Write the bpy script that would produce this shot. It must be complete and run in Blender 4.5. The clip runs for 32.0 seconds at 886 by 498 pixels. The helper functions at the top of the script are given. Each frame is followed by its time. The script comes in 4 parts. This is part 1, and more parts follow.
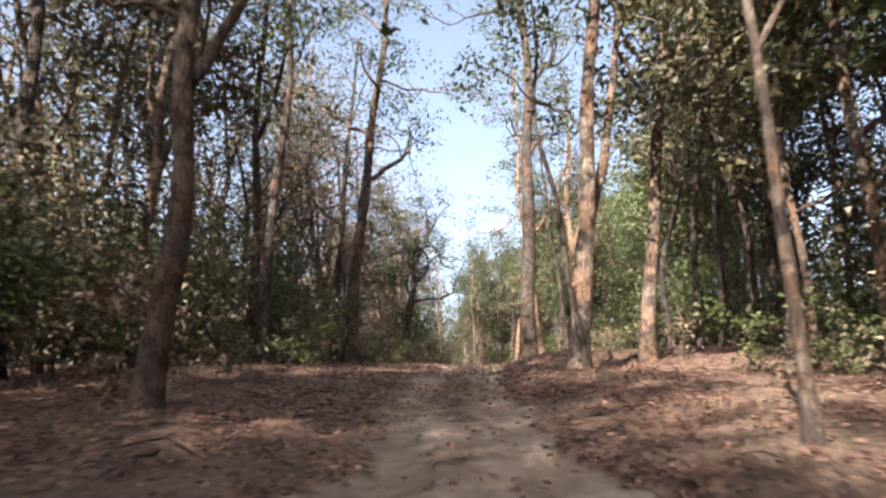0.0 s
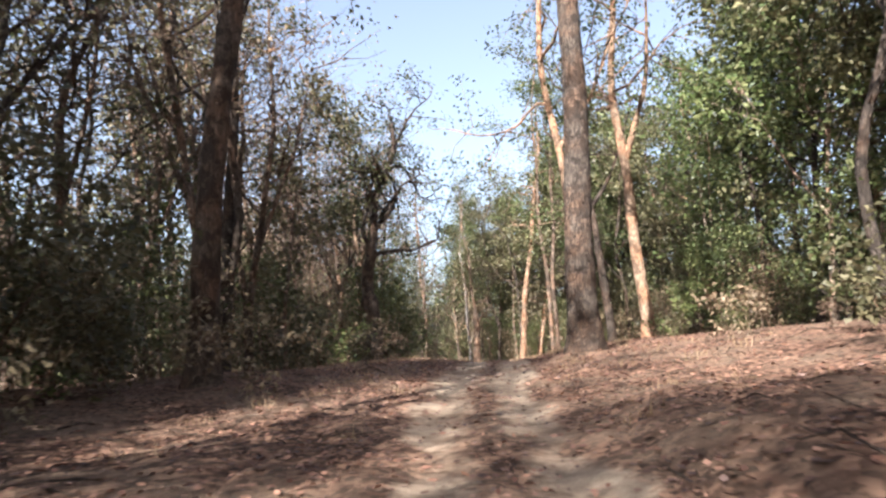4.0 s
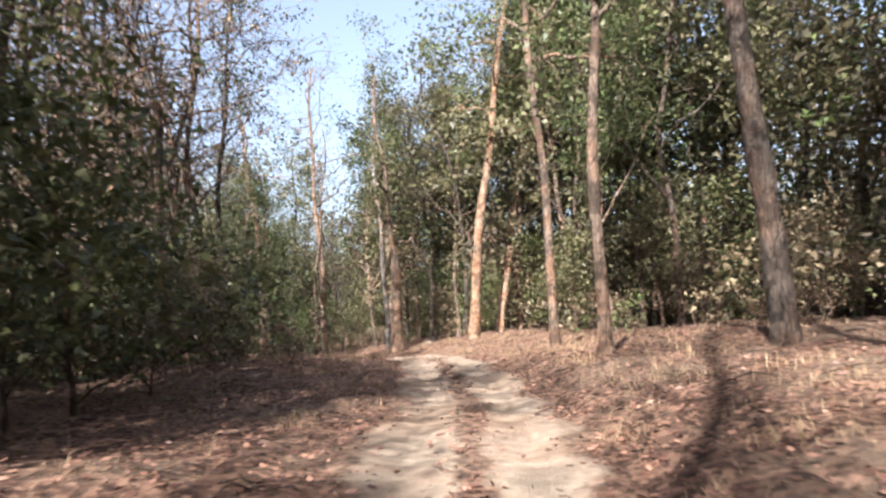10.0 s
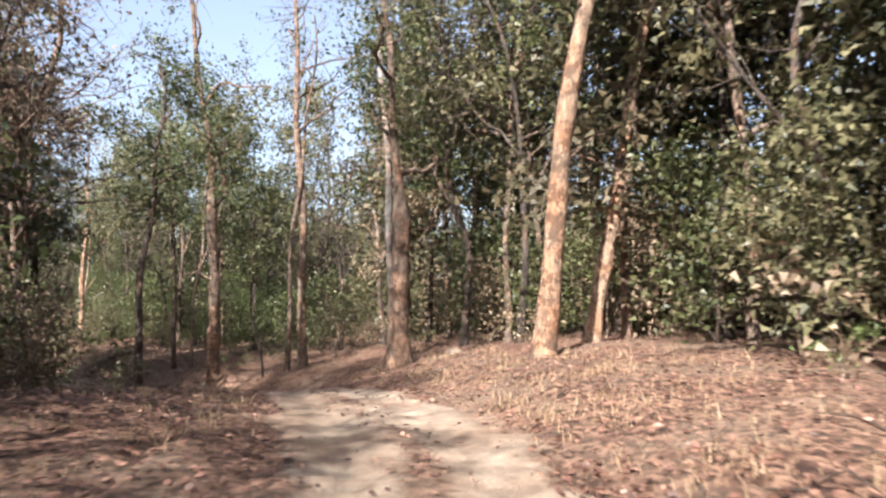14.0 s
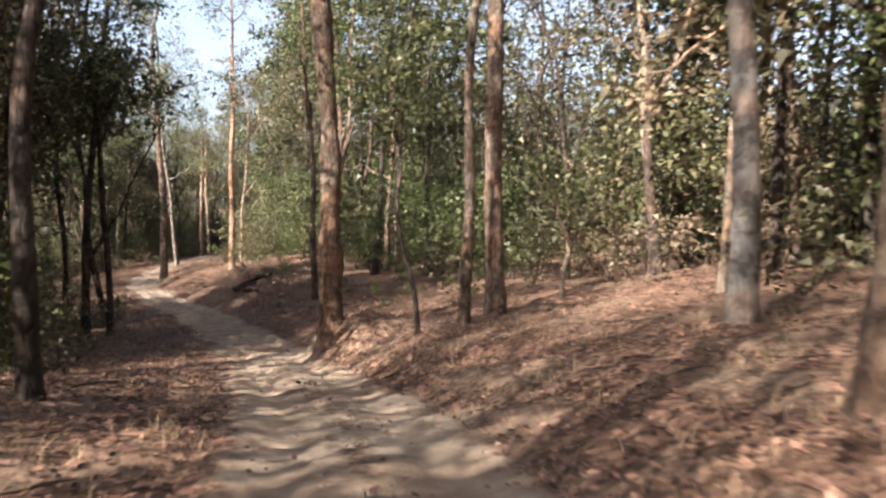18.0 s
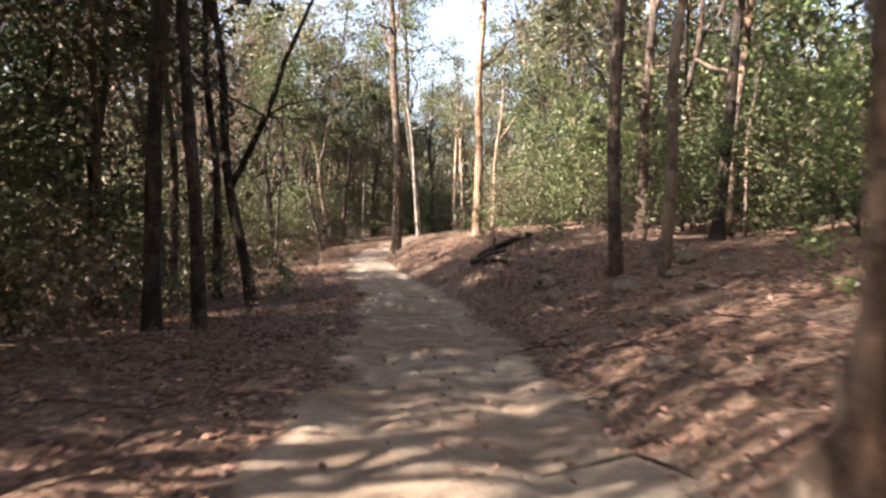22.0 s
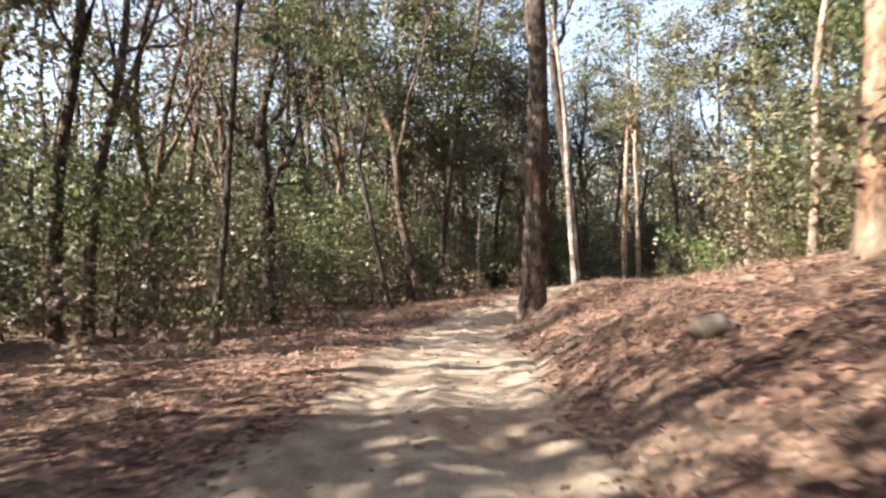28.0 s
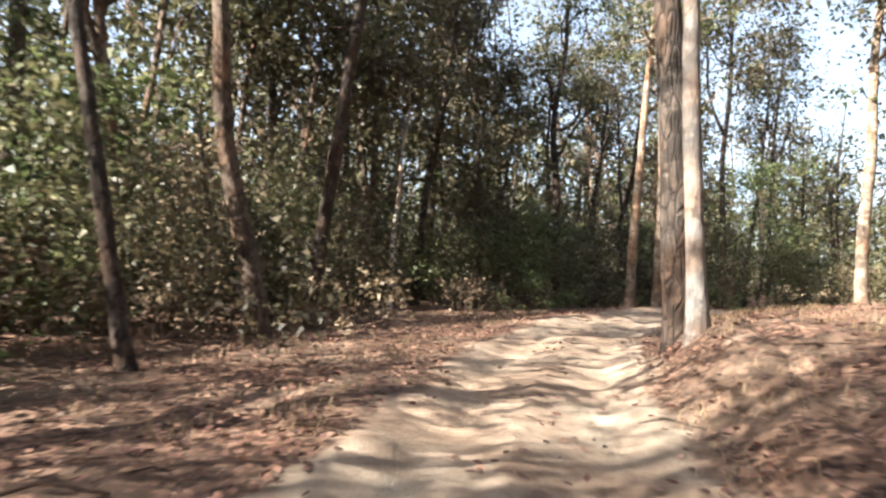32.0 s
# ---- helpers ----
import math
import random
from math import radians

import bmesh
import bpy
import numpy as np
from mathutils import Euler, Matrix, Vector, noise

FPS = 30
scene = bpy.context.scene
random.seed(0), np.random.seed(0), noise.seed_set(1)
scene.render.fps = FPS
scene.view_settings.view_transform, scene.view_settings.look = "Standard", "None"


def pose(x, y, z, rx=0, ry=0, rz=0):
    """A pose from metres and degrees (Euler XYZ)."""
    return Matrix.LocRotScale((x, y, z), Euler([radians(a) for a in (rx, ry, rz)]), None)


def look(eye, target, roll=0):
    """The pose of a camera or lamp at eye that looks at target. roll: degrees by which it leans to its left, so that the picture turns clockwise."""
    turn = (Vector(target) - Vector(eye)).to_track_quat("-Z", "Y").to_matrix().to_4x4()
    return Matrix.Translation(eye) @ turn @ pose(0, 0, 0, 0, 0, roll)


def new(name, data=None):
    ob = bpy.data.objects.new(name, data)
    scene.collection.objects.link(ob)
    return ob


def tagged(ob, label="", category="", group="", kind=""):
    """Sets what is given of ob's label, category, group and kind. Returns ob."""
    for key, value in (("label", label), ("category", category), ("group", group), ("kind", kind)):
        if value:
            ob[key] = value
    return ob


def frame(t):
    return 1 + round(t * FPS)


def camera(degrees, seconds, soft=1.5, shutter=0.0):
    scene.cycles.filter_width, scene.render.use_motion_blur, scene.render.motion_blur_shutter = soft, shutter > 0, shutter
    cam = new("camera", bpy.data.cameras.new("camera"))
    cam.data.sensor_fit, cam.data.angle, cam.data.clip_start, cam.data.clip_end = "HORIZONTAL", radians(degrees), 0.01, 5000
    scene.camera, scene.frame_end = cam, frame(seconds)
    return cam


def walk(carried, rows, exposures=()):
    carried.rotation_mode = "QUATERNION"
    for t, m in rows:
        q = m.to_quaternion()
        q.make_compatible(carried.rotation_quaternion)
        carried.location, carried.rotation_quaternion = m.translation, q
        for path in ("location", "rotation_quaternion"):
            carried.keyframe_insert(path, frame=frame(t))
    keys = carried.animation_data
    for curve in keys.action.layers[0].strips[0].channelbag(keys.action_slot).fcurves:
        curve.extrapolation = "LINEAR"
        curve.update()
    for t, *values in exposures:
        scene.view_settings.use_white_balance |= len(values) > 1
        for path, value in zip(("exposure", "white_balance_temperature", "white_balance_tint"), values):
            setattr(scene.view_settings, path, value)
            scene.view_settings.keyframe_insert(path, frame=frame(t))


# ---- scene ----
cam = camera(62.0, 32.0, 2.4, 0.5)
PATH = [
    (0, (0.0, 0.0, 1.45), (0.0, 1.966, 1.815), -0.5),
    (0.5, (0.016, 2.801, 1.79), (0.018, 4.769, 2.143), -0.5),
    (1, (0.068, 5.863, 2.075), (0.073, 7.833, 2.422), -0.7),
    (1.5, (0.12, 8.556, 2.286), (0.126, 10.529, 2.613), -0.2),
    (2, (0.146, 11.252, 2.483), (0.167, 13.227, 2.798), -0.5),
    (2.5, (0.268, 13.83, 2.717), (0.287, 15.806, 3.031), -1.3),
    (3, (0.307, 16.491, 2.947), (0.334, 18.466, 3.26), -2.1),
    (3.5, (0.28, 18.789, 3.135), (0.312, 20.768, 3.421), -2.3),
    (5.5, (0.897, 27.611, 3.47), (0.953, 29.596, 3.708), -4.0),
    (6, (1.008, 30.047, 3.574), (1.061, 32.034, 3.792), -3.8),
    (6.5, (1.106, 32.429, 3.643), (1.174, 34.416, 3.858), -3.2),
    (7, (1.291, 35.06, 3.758), (1.37, 37.046, 3.984), -3.2),
    (7.5, (1.459, 37.555, 3.902), (1.546, 39.538, 4.145), -2.8),
    (8, (1.566, 40.176, 3.992), (1.674, 42.161, 4.206), -1.8),
    (8.5, (1.895, 42.737, 4.038), (2.027, 44.721, 4.254), -2.5),
    (9, (2.205, 45.381, 4.057), (2.366, 47.367, 4.231), -2.2),
    (9.5, (2.525, 47.768, 4.096), (2.716, 49.752, 4.256), -2.6),
    (10, (2.785, 50.153, 4.081), (3.004, 52.137, 4.213), -2.4),
    (10.5, (3.086, 52.418, 4.033), (3.322, 54.401, 4.135), -1.8),
    (11, (3.408, 54.921, 3.926), (3.645, 56.907, 3.955), -1.3),
    (11.5, (3.735, 57.317, 3.791), (3.971, 59.303, 3.801), -0.2),
    (12, (4.064, 59.999, 3.641), (4.281, 61.987, 3.659), -0.3),
    (12.5, (4.433, 62.772, 3.646), (4.623, 64.761, 3.741), -0.5),
    (13, (4.822, 65.648, 3.61), (4.98, 67.639, 3.713), -1.3),
    (13.5, (5.044, 68.382, 3.58), (5.173, 70.375, 3.687), -0.8),
    (15.5, (5.559, 78.366, 3.152), (5.474, 80.363, 3.224), 2.3),
    (16, (4.739, 81.153, 3.088), (4.576, 83.146, 3.127), 1.4),
    (16.5, (4.387, 83.902, 2.953), (4.124, 85.885, 2.946), 0.7),
    (17, (3.814, 86.537, 2.685), (3.472, 88.507, 2.651), 0.6),
    (17.5, (3.259, 88.996, 2.412), (2.852, 90.953, 2.346), -0.1),
    (18, (2.635, 91.572, 2.078), (2.172, 93.515, 1.97), 0.3),
    (18.5, (1.93, 93.803, 1.791), (1.401, 95.729, 1.686), 2.7),
    (19, (1.122, 96.2, 1.413), (0.52, 98.1, 1.25), 4.6),
    (19.5, (0.273, 98.22, 1.152), (-0.413, 100.096, 1.044), 4.2),
    (20, (-0.708, 100.353, 0.764), (-1.496, 102.182, 0.586), 3.5),
    (20.5, (-1.703, 102.271, 0.444), (-2.594, 104.053, 0.275), 2.0),
    (21, (-2.938, 104.281, 0.148), (-3.925, 106.016, 0.026), 2.7),
    (21.5, (-4.11, 106.249, -0.21), (-5.165, 107.938, -0.397), 1.3),
    (22, (-5.39, 108.198, -0.559), (-6.499, 109.857, -0.694), 0.7),
    (22.5, (-6.598, 110.031, -0.726), (-7.726, 111.68, -0.812), 0.2),
    (23, (-7.87, 111.986, -0.943), (-9.002, 113.632, -1.012), 0.1),
    (23.5, (-9.099, 113.777, -1.127), (-10.238, 115.42, -1.168), 0.1),
    (24, (-10.469, 115.855, -1.312), (-11.628, 117.484, -1.34), -0.5),
    (24.5, (-11.881, 117.774, -1.513), (-13.044, 119.401, -1.534), -0.0),
    (25, (-13.362, 119.801, -1.712), (-14.542, 121.415, -1.747), 0.4),
    (25.5, (-15.055, 121.632, -1.825), (-16.275, 123.217, -1.858), -0.0),
    (27.5, (-20.965, 128.831, -2.389), (-22.328, 130.294, -2.381), 0.4),
    (28, (-22.89, 130.929, -2.528), (-24.282, 132.365, -2.508), 0.7),
    (28.5, (-24.706, 132.833, -2.637), (-26.117, 134.249, -2.606), 1.9),
    (29, (-26.595, 134.635, -2.722), (-28.023, 136.035, -2.69), 2.1),
    (29.5, (-28.407, 136.508, -2.733), (-29.856, 137.887, -2.692), 2.1),
    (30, (-30.276, 138.357, -2.797), (-31.72, 139.74, -2.754), 2.9),
    (30.5, (-32.044, 140.293, -2.883), (-33.455, 141.709, -2.834), 3.8),
    (31, (-33.668, 142.332, -2.958), (-35.002, 143.822, -2.907), 4.6),
    (31.5, (-35.088, 144.206, -2.933), (-36.35, 145.757, -2.882), 4.4),
    (32, (-36.487, 146.123, -3.074), (-37.695, 147.715, -3.014), 4.3),
]
walk(cam, [(t, look(eye, target, roll)) for t, eye, target, roll in PATH],
     exposures=[(0.0, 2.35, 5850, 11), (6.0, 2.35, 5750, 11), (13.0, 2.25, 5700, 12), (17.0, 2.35, 6100, 12), (21.0, 2.8, 6100, 12), (25.0, 3.1, 6150, 12), (29.0, 2.7, 5900, 7), (32.0, 2.75, 6000, 8)])

# ---- light ----
world = bpy.data.worlds.new("sky")
scene.world = world
world.use_nodes = True
wn = world.node_tree.nodes
sky = wn.new("ShaderNodeTexSky")
sky.sky_type = "NISHITA"
sky.sun_disc = False
SUN_AZ = math.atan2(-0.44, -0.90)
SUN_EL = radians(38)
sky.sun_elevation = SUN_EL
sky.sun_rotation = SUN_AZ
sky.altitude = 500
sky.dust_density = 5.0
wn["Background"].inputs["Strength"].default_value = 0.066
haze = wn.new("ShaderNodeHueSaturation")
haze.inputs["Saturation"].default_value = 0.62
world.node_tree.links.new(sky.outputs[0], haze.inputs["Color"])
world.node_tree.links.new(haze.outputs[0], wn["Background"].inputs["Color"])
sun = new("sun", bpy.data.lights.new("sun", "SUN"))
sun.data.energy = 5.0
sun.data.angle = radians(0.6)
sun.data.color = (1.0, 0.91, 0.78)
sun_dir = Vector((math.sin(SUN_AZ) * math.cos(SUN_EL), math.cos(SUN_AZ) * math.cos(SUN_EL), math.sin(SUN_EL)))
sun.matrix_world = look(sun_dir * 300, (0, 0, 0))

# ---- materials ----


def material(name):
    m = bpy.data.materials.new(name)
    m.use_nodes = True
    t = m.node_tree
    return m, t.nodes, t.links, t.nodes["Principled BSDF"]


def noise_node(n, l, scale, detail=4.0, rough=0.6, vec=None):
    q = n.new("ShaderNodeTexNoise")
    q.inputs["Scale"].default_value = scale
    q.inputs["Detail"].default_value = detail
    q.inputs["Roughness"].default_value = rough
    if vec is not None:
        l.new(vec, q.inputs["Vector"])
    return q


def ramp(n, l, fac, stops):
    r = n.new("ShaderNodeValToRGB")
    e = r.color_ramp.elements
    while len(e) < len(stops):
        e.new(0.5)
    for k, (p, c) in enumerate(stops):
        e[k].position = p
        e[k].color = (*c, 1)
    l.new(fac, r.inputs["Fac"])
    return r


def mix(n, l, fac, a, b, kind="MIX"):
    q = n.new("ShaderNodeMix")
    q.data_type = "RGBA"
    q.blend_type = kind
    for sock, v in ((q.inputs[0], fac), (q.inputs[6], a), (q.inputs[7], b)):
        if isinstance(v, (int, float)):
            sock.default_value = v
        elif isinstance(v, tuple):
            sock.default_value = (*v, 1)
        else:
            l.new(v, sock)
    return q.outputs[2]


def bump(n, l, height, strength, distance, bsdf):
    b = n.new("ShaderNodeBump")
    b.inputs["Strength"].default_value = strength
    b.inputs["Distance"].default_value = distance
    l.new(height, b.inputs["Height"])
    l.new(b.outputs[0], bsdf.inputs["Normal"])


def oi_vec(n, l, tc):
    """Object coordinates shifted by a random amount for each object."""
    oi = n.new("ShaderNodeObjectInfo")
    sc = n.new("ShaderNodeMath")
    sc.operation = "MULTIPLY"
    sc.inputs[1].default_value = 50.0
    l.new(oi.outputs["Random"], sc.inputs[0])
    ad = n.new("ShaderNodeVectorMath")
    l.new(tc.outputs["Object"], ad.inputs[0])
    l.new(sc.outputs[0], ad.inputs[1])
    return ad.outputs[0]


def bark_material(name, dark, mid, light, crack=0.5):
    m, n, l, b = material(name)
    tc = n.new("ShaderNodeTexCoord")
    mp = n.new("ShaderNodeMapping")
    mp.inputs["Scale"].default_value = (1.0, 1.0, 0.22)
    l.new(tc.outputs["Object"], mp.inputs["Vector"])
    fine = noise_node(n, l, 22.0, 6.0, 0.7, mp.outputs[0])
    big = noise_node(n, l, 1.6, 3.0, 0.6, tc.outputs["Object"])
    vor = n.new("ShaderNodeTexVoronoi")
    vor.feature = "DISTANCE_TO_EDGE"
    vor.inputs["Scale"].default_value = 9.0
    l.new(mp.outputs[0], vor.inputs["Vector"])
    col = ramp(n, l, fine.outputs[0], [(0.25, dark), (0.5, mid), (0.75, light)]).outputs[0]
    col = mix(n, l, ramp(n, l, big.outputs[0], [(0.4, (0, 0, 0)), (0.65, (1, 1, 1))]).outputs[0], col,
              mix(n, l, 0.5, col, light))
    patch = noise_node(n, l, 2.6, 6.0, 0.7, oi_vec(n, l, tc))
    col = mix(n, l, ramp(n, l, patch.outputs[0], [(0.50, (0, 0, 0)), (0.55, (0.85, 0.85, 0.85))]).outputs[0], col, mix(n, l, 0.22, dark, mid))
    scar = noise_node(n, l, 0.9, 5.0, 0.75, oi_vec(n, l, tc))
    col = mix(n, l, ramp(n, l, scar.outputs[0], [(0.53, (0, 0, 0)), (0.60, (0.7, 0.7, 0.7))]).outputs[0], col, mix(n, l, 0.3, dark, mid))
    warm = noise_node(n, l, 1.1, 4.0, 0.6, oi_vec(n, l, tc))
    col = mix(n, l, ramp(n, l, warm.outputs[0], [(0.45, (0, 0, 0)), (0.62, (0.55, 0.55, 0.55))]).outputs[0], col, mix(n, l, 1.0, col, (1.35, 0.92, 0.66), "MULTIPLY"))
    cr = ramp(n, l, vor.outputs["Distance"], [(0.0, (1, 1, 1)), (0.12, (0, 0, 0))]).outputs[0]
    crk = n.new("ShaderNodeMath")
    crk.operation = "MULTIPLY"
    crk.inputs[1].default_value = crack
    l.new(cr, crk.inputs[0])
    col = mix(n, l, crk.outputs[0], col, dark)
    oi = n.new("ShaderNodeObjectInfo")
    hs = n.new("ShaderNodeHueSaturation")
    mr = n.new("ShaderNodeMapRange")
    mr.inputs[3].default_value, mr.inputs[4].default_value = 0.75, 1.25
    l.new(oi.outputs["Random"], mr.inputs[0])
    l.new(mr.outputs[0], hs.inputs["Value"])
    l.new(col, hs.inputs["Color"])
    l.new(hs.outputs[0], b.inputs["Base Color"])
    b.inputs["Roughness"].default_value = 0.9
    b.inputs["Specular IOR Level"].default_value = 0.2
    add = n.new("ShaderNodeMath")
    add.operation = "SUBTRACT"
    l.new(fine.outputs[0], add.inputs[0])
    l.new(crk.outputs[0], add.inputs[1])
    bump(n, l, add.outputs[0], 1.0, 0.06, b)
    return m


BARK_DARK = bark_material("bark_dark", (0.024, 0.019, 0.016), (0.072, 0.056, 0.045), (0.155, 0.122, 0.098))
BARK_BROWN = bark_material("bark_brown", (0.036, 0.026, 0.02), (0.135, 0.098, 0.073), (0.29, 0.215, 0.16), 0.4)
BARK_TAN = bark_material("bark_tan", (0.055, 0.036, 0.025), (0.23, 0.15, 0.098), (0.42, 0.30, 0.21), 0.35)
BARK_PALE = bark_material("bark_pale", (0.08, 0.058, 0.043), (0.27, 0.205, 0.15), (0.45, 0.365, 0.28), 0.25)
BARK_GREY = bark_material("bark_grey", (0.085, 0.073, 0.064), (0.22, 0.197, 0.175), (0.36, 0.33, 0.30), 0.15)

BARK_WHITE = bark_material("bark_white", (0.2, 0.17, 0.145), (0.45, 0.41, 0.36), (0.62, 0.58, 0.53), 0.12)


def leaf_material(name, a, b_, c, trans=0.35, gloss=0.45):
    m, n, l, b = material(name)
    geo = n.new("ShaderNodeNewGeometry")
    oi = n.new("ShaderNodeObjectInfo")
    col = ramp(n, l, geo.outputs["Random Per Island"], [(0.0, a), (0.55, b_), (1.0, c)]).outputs[0]
    hs = n.new("ShaderNodeHueSaturation")
    for sock, lo, hi in (("Hue", 0.475, 0.515), ("Value", 0.75, 1.3)):
        mr = n.new("ShaderNodeMapRange")
        mr.inputs[3].default_value, mr.inputs[4].default_value = lo, hi
        l.new(oi.outputs["Random"], mr.inputs[0])
        l.new(mr.outputs[0], hs.inputs[sock])
    l.new(col, hs.inputs["Color"])
    l.new(hs.outputs[0], b.inputs["Base Color"])
    b.inputs["Roughness"].default_value = gloss
    b.inputs["Specular IOR Level"].default_value = 0.35
    tr = n.new("ShaderNodeBsdfTranslucent")
    l.new(hs.outputs[0], tr.inputs["Color"])
    ms = n.new("ShaderNodeMixShader")
    ms.inputs[0].default_value = trans
    l.new(b.outputs[0], ms.inputs[1])
    l.new(tr.outputs[0], ms.inputs[2])
    l.new(ms.outputs[0], n["Material Output"].inputs["Surface"])
    return m


LEAF_GREEN = leaf_material("leaf_green", (0.033, 0.043, 0.017), (0.074, 0.088, 0.031), (0.152, 0.151, 0.066), 0.38, 0.48)
LEAF_OLIVE = leaf_material("leaf_olive", (0.050, 0.049, 0.026), (0.104, 0.094, 0.047), (0.187, 0.158, 0.086), 0.38, 0.48)
LEAF_BRIGHT = leaf_material("leaf_bright", (0.056, 0.079, 0.025), (0.120, 0.143, 0.049), (0.217, 0.217, 0.094), 0.45, 0.48)
LEAF_DRY = leaf_material("leaf_dry", (0.081, 0.056, 0.033), (0.171, 0.124, 0.074), (0.297, 0.225, 0.144), 0.3, 0.6)
LITTER = leaf_material("leaf_litter", (0.045, 0.024, 0.017), (0.15, 0.077, 0.049), (0.35, 0.205, 0.13), 0.12, 0.5)
GRASS_DRY = leaf_material("dry_grass", (0.20, 0.14, 0.075), (0.34, 0.25, 0.13), (0.46, 0.36, 0.21), 0.25, 0.7)


def leafy_soil(n, l, tc):
    """Colour and relief of soil under fallen leaves."""
    v = n.new("ShaderNodeTexVoronoi")
    v.inputs["Scale"].default_value = 12.0
    l.new(tc.outputs["Object"], v.inputs["Vector"])
    fine = noise_node(n, l, 30.0, 4.0, 0.7, tc.outputs["Object"])
    big = noise_node(n, l, 0.45, 5.0, 0.65, tc.outputs["Object"])
    leafy = ramp(n, l, v.outputs["Color"], [(0.15, (0.036, 0.02, 0.015)), (0.45, (0.115, 0.063, 0.042)), (0.8, (0.26, 0.152, 0.102))]).outputs[0]
    soil = ramp(n, l, fine.outputs[0], [(0.3, (0.09, 0.063, 0.044)), (0.7, (0.27, 0.20, 0.14))]).outputs[0]
    col = mix(n, l, ramp(n, l, big.outputs[0], [(0.46, (0, 0, 0)), (0.64, (0.6, 0.6, 0.6))]).outputs[0], leafy, soil)
    s = n.new("ShaderNodeMath")
    s.operation = "ADD"
    l.new(v.outputs["Distance"], s.inputs[0])
    l.new(fine.outputs[0], s.inputs[1])
    return col, s.outputs[0], fine


def ground_material():
    m, n, l, b = material("forest_floor")
    tc = n.new("ShaderNodeTexCoord")
    col, height, _ = leafy_soil(n, l, tc)
    l.new(col, b.inputs["Base Color"])
    b.inputs["Roughness"].default_value = 0.9
    b.inputs["Specular IOR Level"].default_value = 0.15
    bump(n, l, height, 0.8, 0.06, b)
    return m


def road_material():
    m, n, l, b = material("sandy_track")
    tc = n.new("ShaderNodeTexCoord")
    leafy, height, _ = leafy_soil(n, l, tc)
    fine = noise_node(n, l, 40.0, 6.0, 0.75, tc.outputs["Object"])
    mid = noise_node(n, l, 2.2, 6.0, 0.7, tc.outputs["Object"])
    big = noise_node(n, l, 0.4, 4.0, 0.6, tc.outputs["Object"])
    sand = ramp(n, l, mid.outputs[0], [(0.3, (0.20, 0.145, 0.105)), (0.5, (0.325, 0.25, 0.185)), (0.7, (0.47, 0.38, 0.285))]).outputs[0]
    sand = mix(n, l, ramp(n, l, big.outputs[0], [(0.42, (0, 0, 0)), (0.62, (0.8, 0.8, 0.8))]).outputs[0], sand, mix(n, l, 1.0, sand, (0.82, 0.72, 0.66), "MULTIPLY"))
    sand = mix(n, l, ramp(n, l, fine.outputs[0], [(0.36, (0.7, 0.7, 0.7)), (0.47, (0, 0, 0))]).outputs[0], sand, (0.18, 0.115, 0.08))
    # leaves and soil gather between the ruts and along the edges
    at = n.new("ShaderNodeAttribute")
    at.attribute_name = "strip"
    speck = noise_node(n, l, 5.0, 7.0, 0.75, tc.outputs["Object"])
    blot = noise_node(n, l, 0.9, 4.0, 0.6, tc.outputs["Object"])
    two = n.new("ShaderNodeMath")
    two.operation = "ADD"
    l.new(speck.outputs[0], two.inputs[0])
    l.new(blot.outputs[0], two.inputs[1])
    add = n.new("ShaderNodeMath")
    add.operation = "ADD"
    l.new(at.outputs["Fac"], add.inputs[0])
    l.new(two.outputs[0], add.inputs[1])
    far = n.new("ShaderNodeMath")
    far.operation = "MULTIPLY"
    far.inputs[1].default_value = 0.5
    l.new(add.outputs[0], far.inputs[0])
    col = mix(n, l, ramp(n, l, far.outputs[0], [(0.66, (0, 0, 0)), (0.78, (0.95, 0.95, 0.95))]).outputs[0], sand, leafy)
    l.new(col, b.inputs["Base Color"])
    b.inputs["Roughness"].default_value = 0.92
    b.inputs["Specular IOR Level"].default_value = 0.12
    s = n.new("ShaderNodeMath")
    s.operation = "ADD"
    l.new(fine.outputs[0], s.inputs[0])
    l.new(mid.outputs[0], s.inputs[1])
    bump(n, l, s.outputs[0], 0.7, 0.07, b)
    return m


def rock_material():
    m, n, l, b = material("rock")
    tc = n.new("ShaderNodeTexCoord")
    a = noise_node(n, l, 6.0, 6.0, 0.7, tc.outputs["Object"])
    l.new(ramp(n, l, a.outputs[0], [(0.3, (0.07, 0.05, 0.036)), (0.52, (0.17, 0.125, 0.088)), (0.7, (0.28, 0.21, 0.145))]).outputs[0], b.inputs["Base Color"])
    b.inputs["Roughness"].default_value = 0.9
    bump(n, l, a.outputs[0], 0.8, 0.06, b)
    return m


GROUND, ROAD, ROCK = ground_material(), road_material(), rock_material()

# ---- helpers for building ----
rng = np.random.default_rng(7)


def mesh_of(name, verts, faces, mat, smooth=False):
    me = bpy.data.meshes.new(name)
    verts = np.asarray(verts, np.float32)
    faces = np.asarray(faces, np.int32)
    k = faces.shape[1]
    me.vertices.add(len(verts))
    me.vertices.foreach_set("co", verts.ravel())
    me.loops.add(faces.size)
    me.loops.foreach_set("vertex_index", faces.ravel())
    me.polygons.add(len(faces))
    me.polygons.foreach_set("loop_start", np.arange(0, faces.size, k, dtype=np.int32))
    me.polygons.foreach_set("use_smooth", np.full(len(faces), smooth))
    me.materials.append(mat)
    me.update(calc_edges=True)
    return me


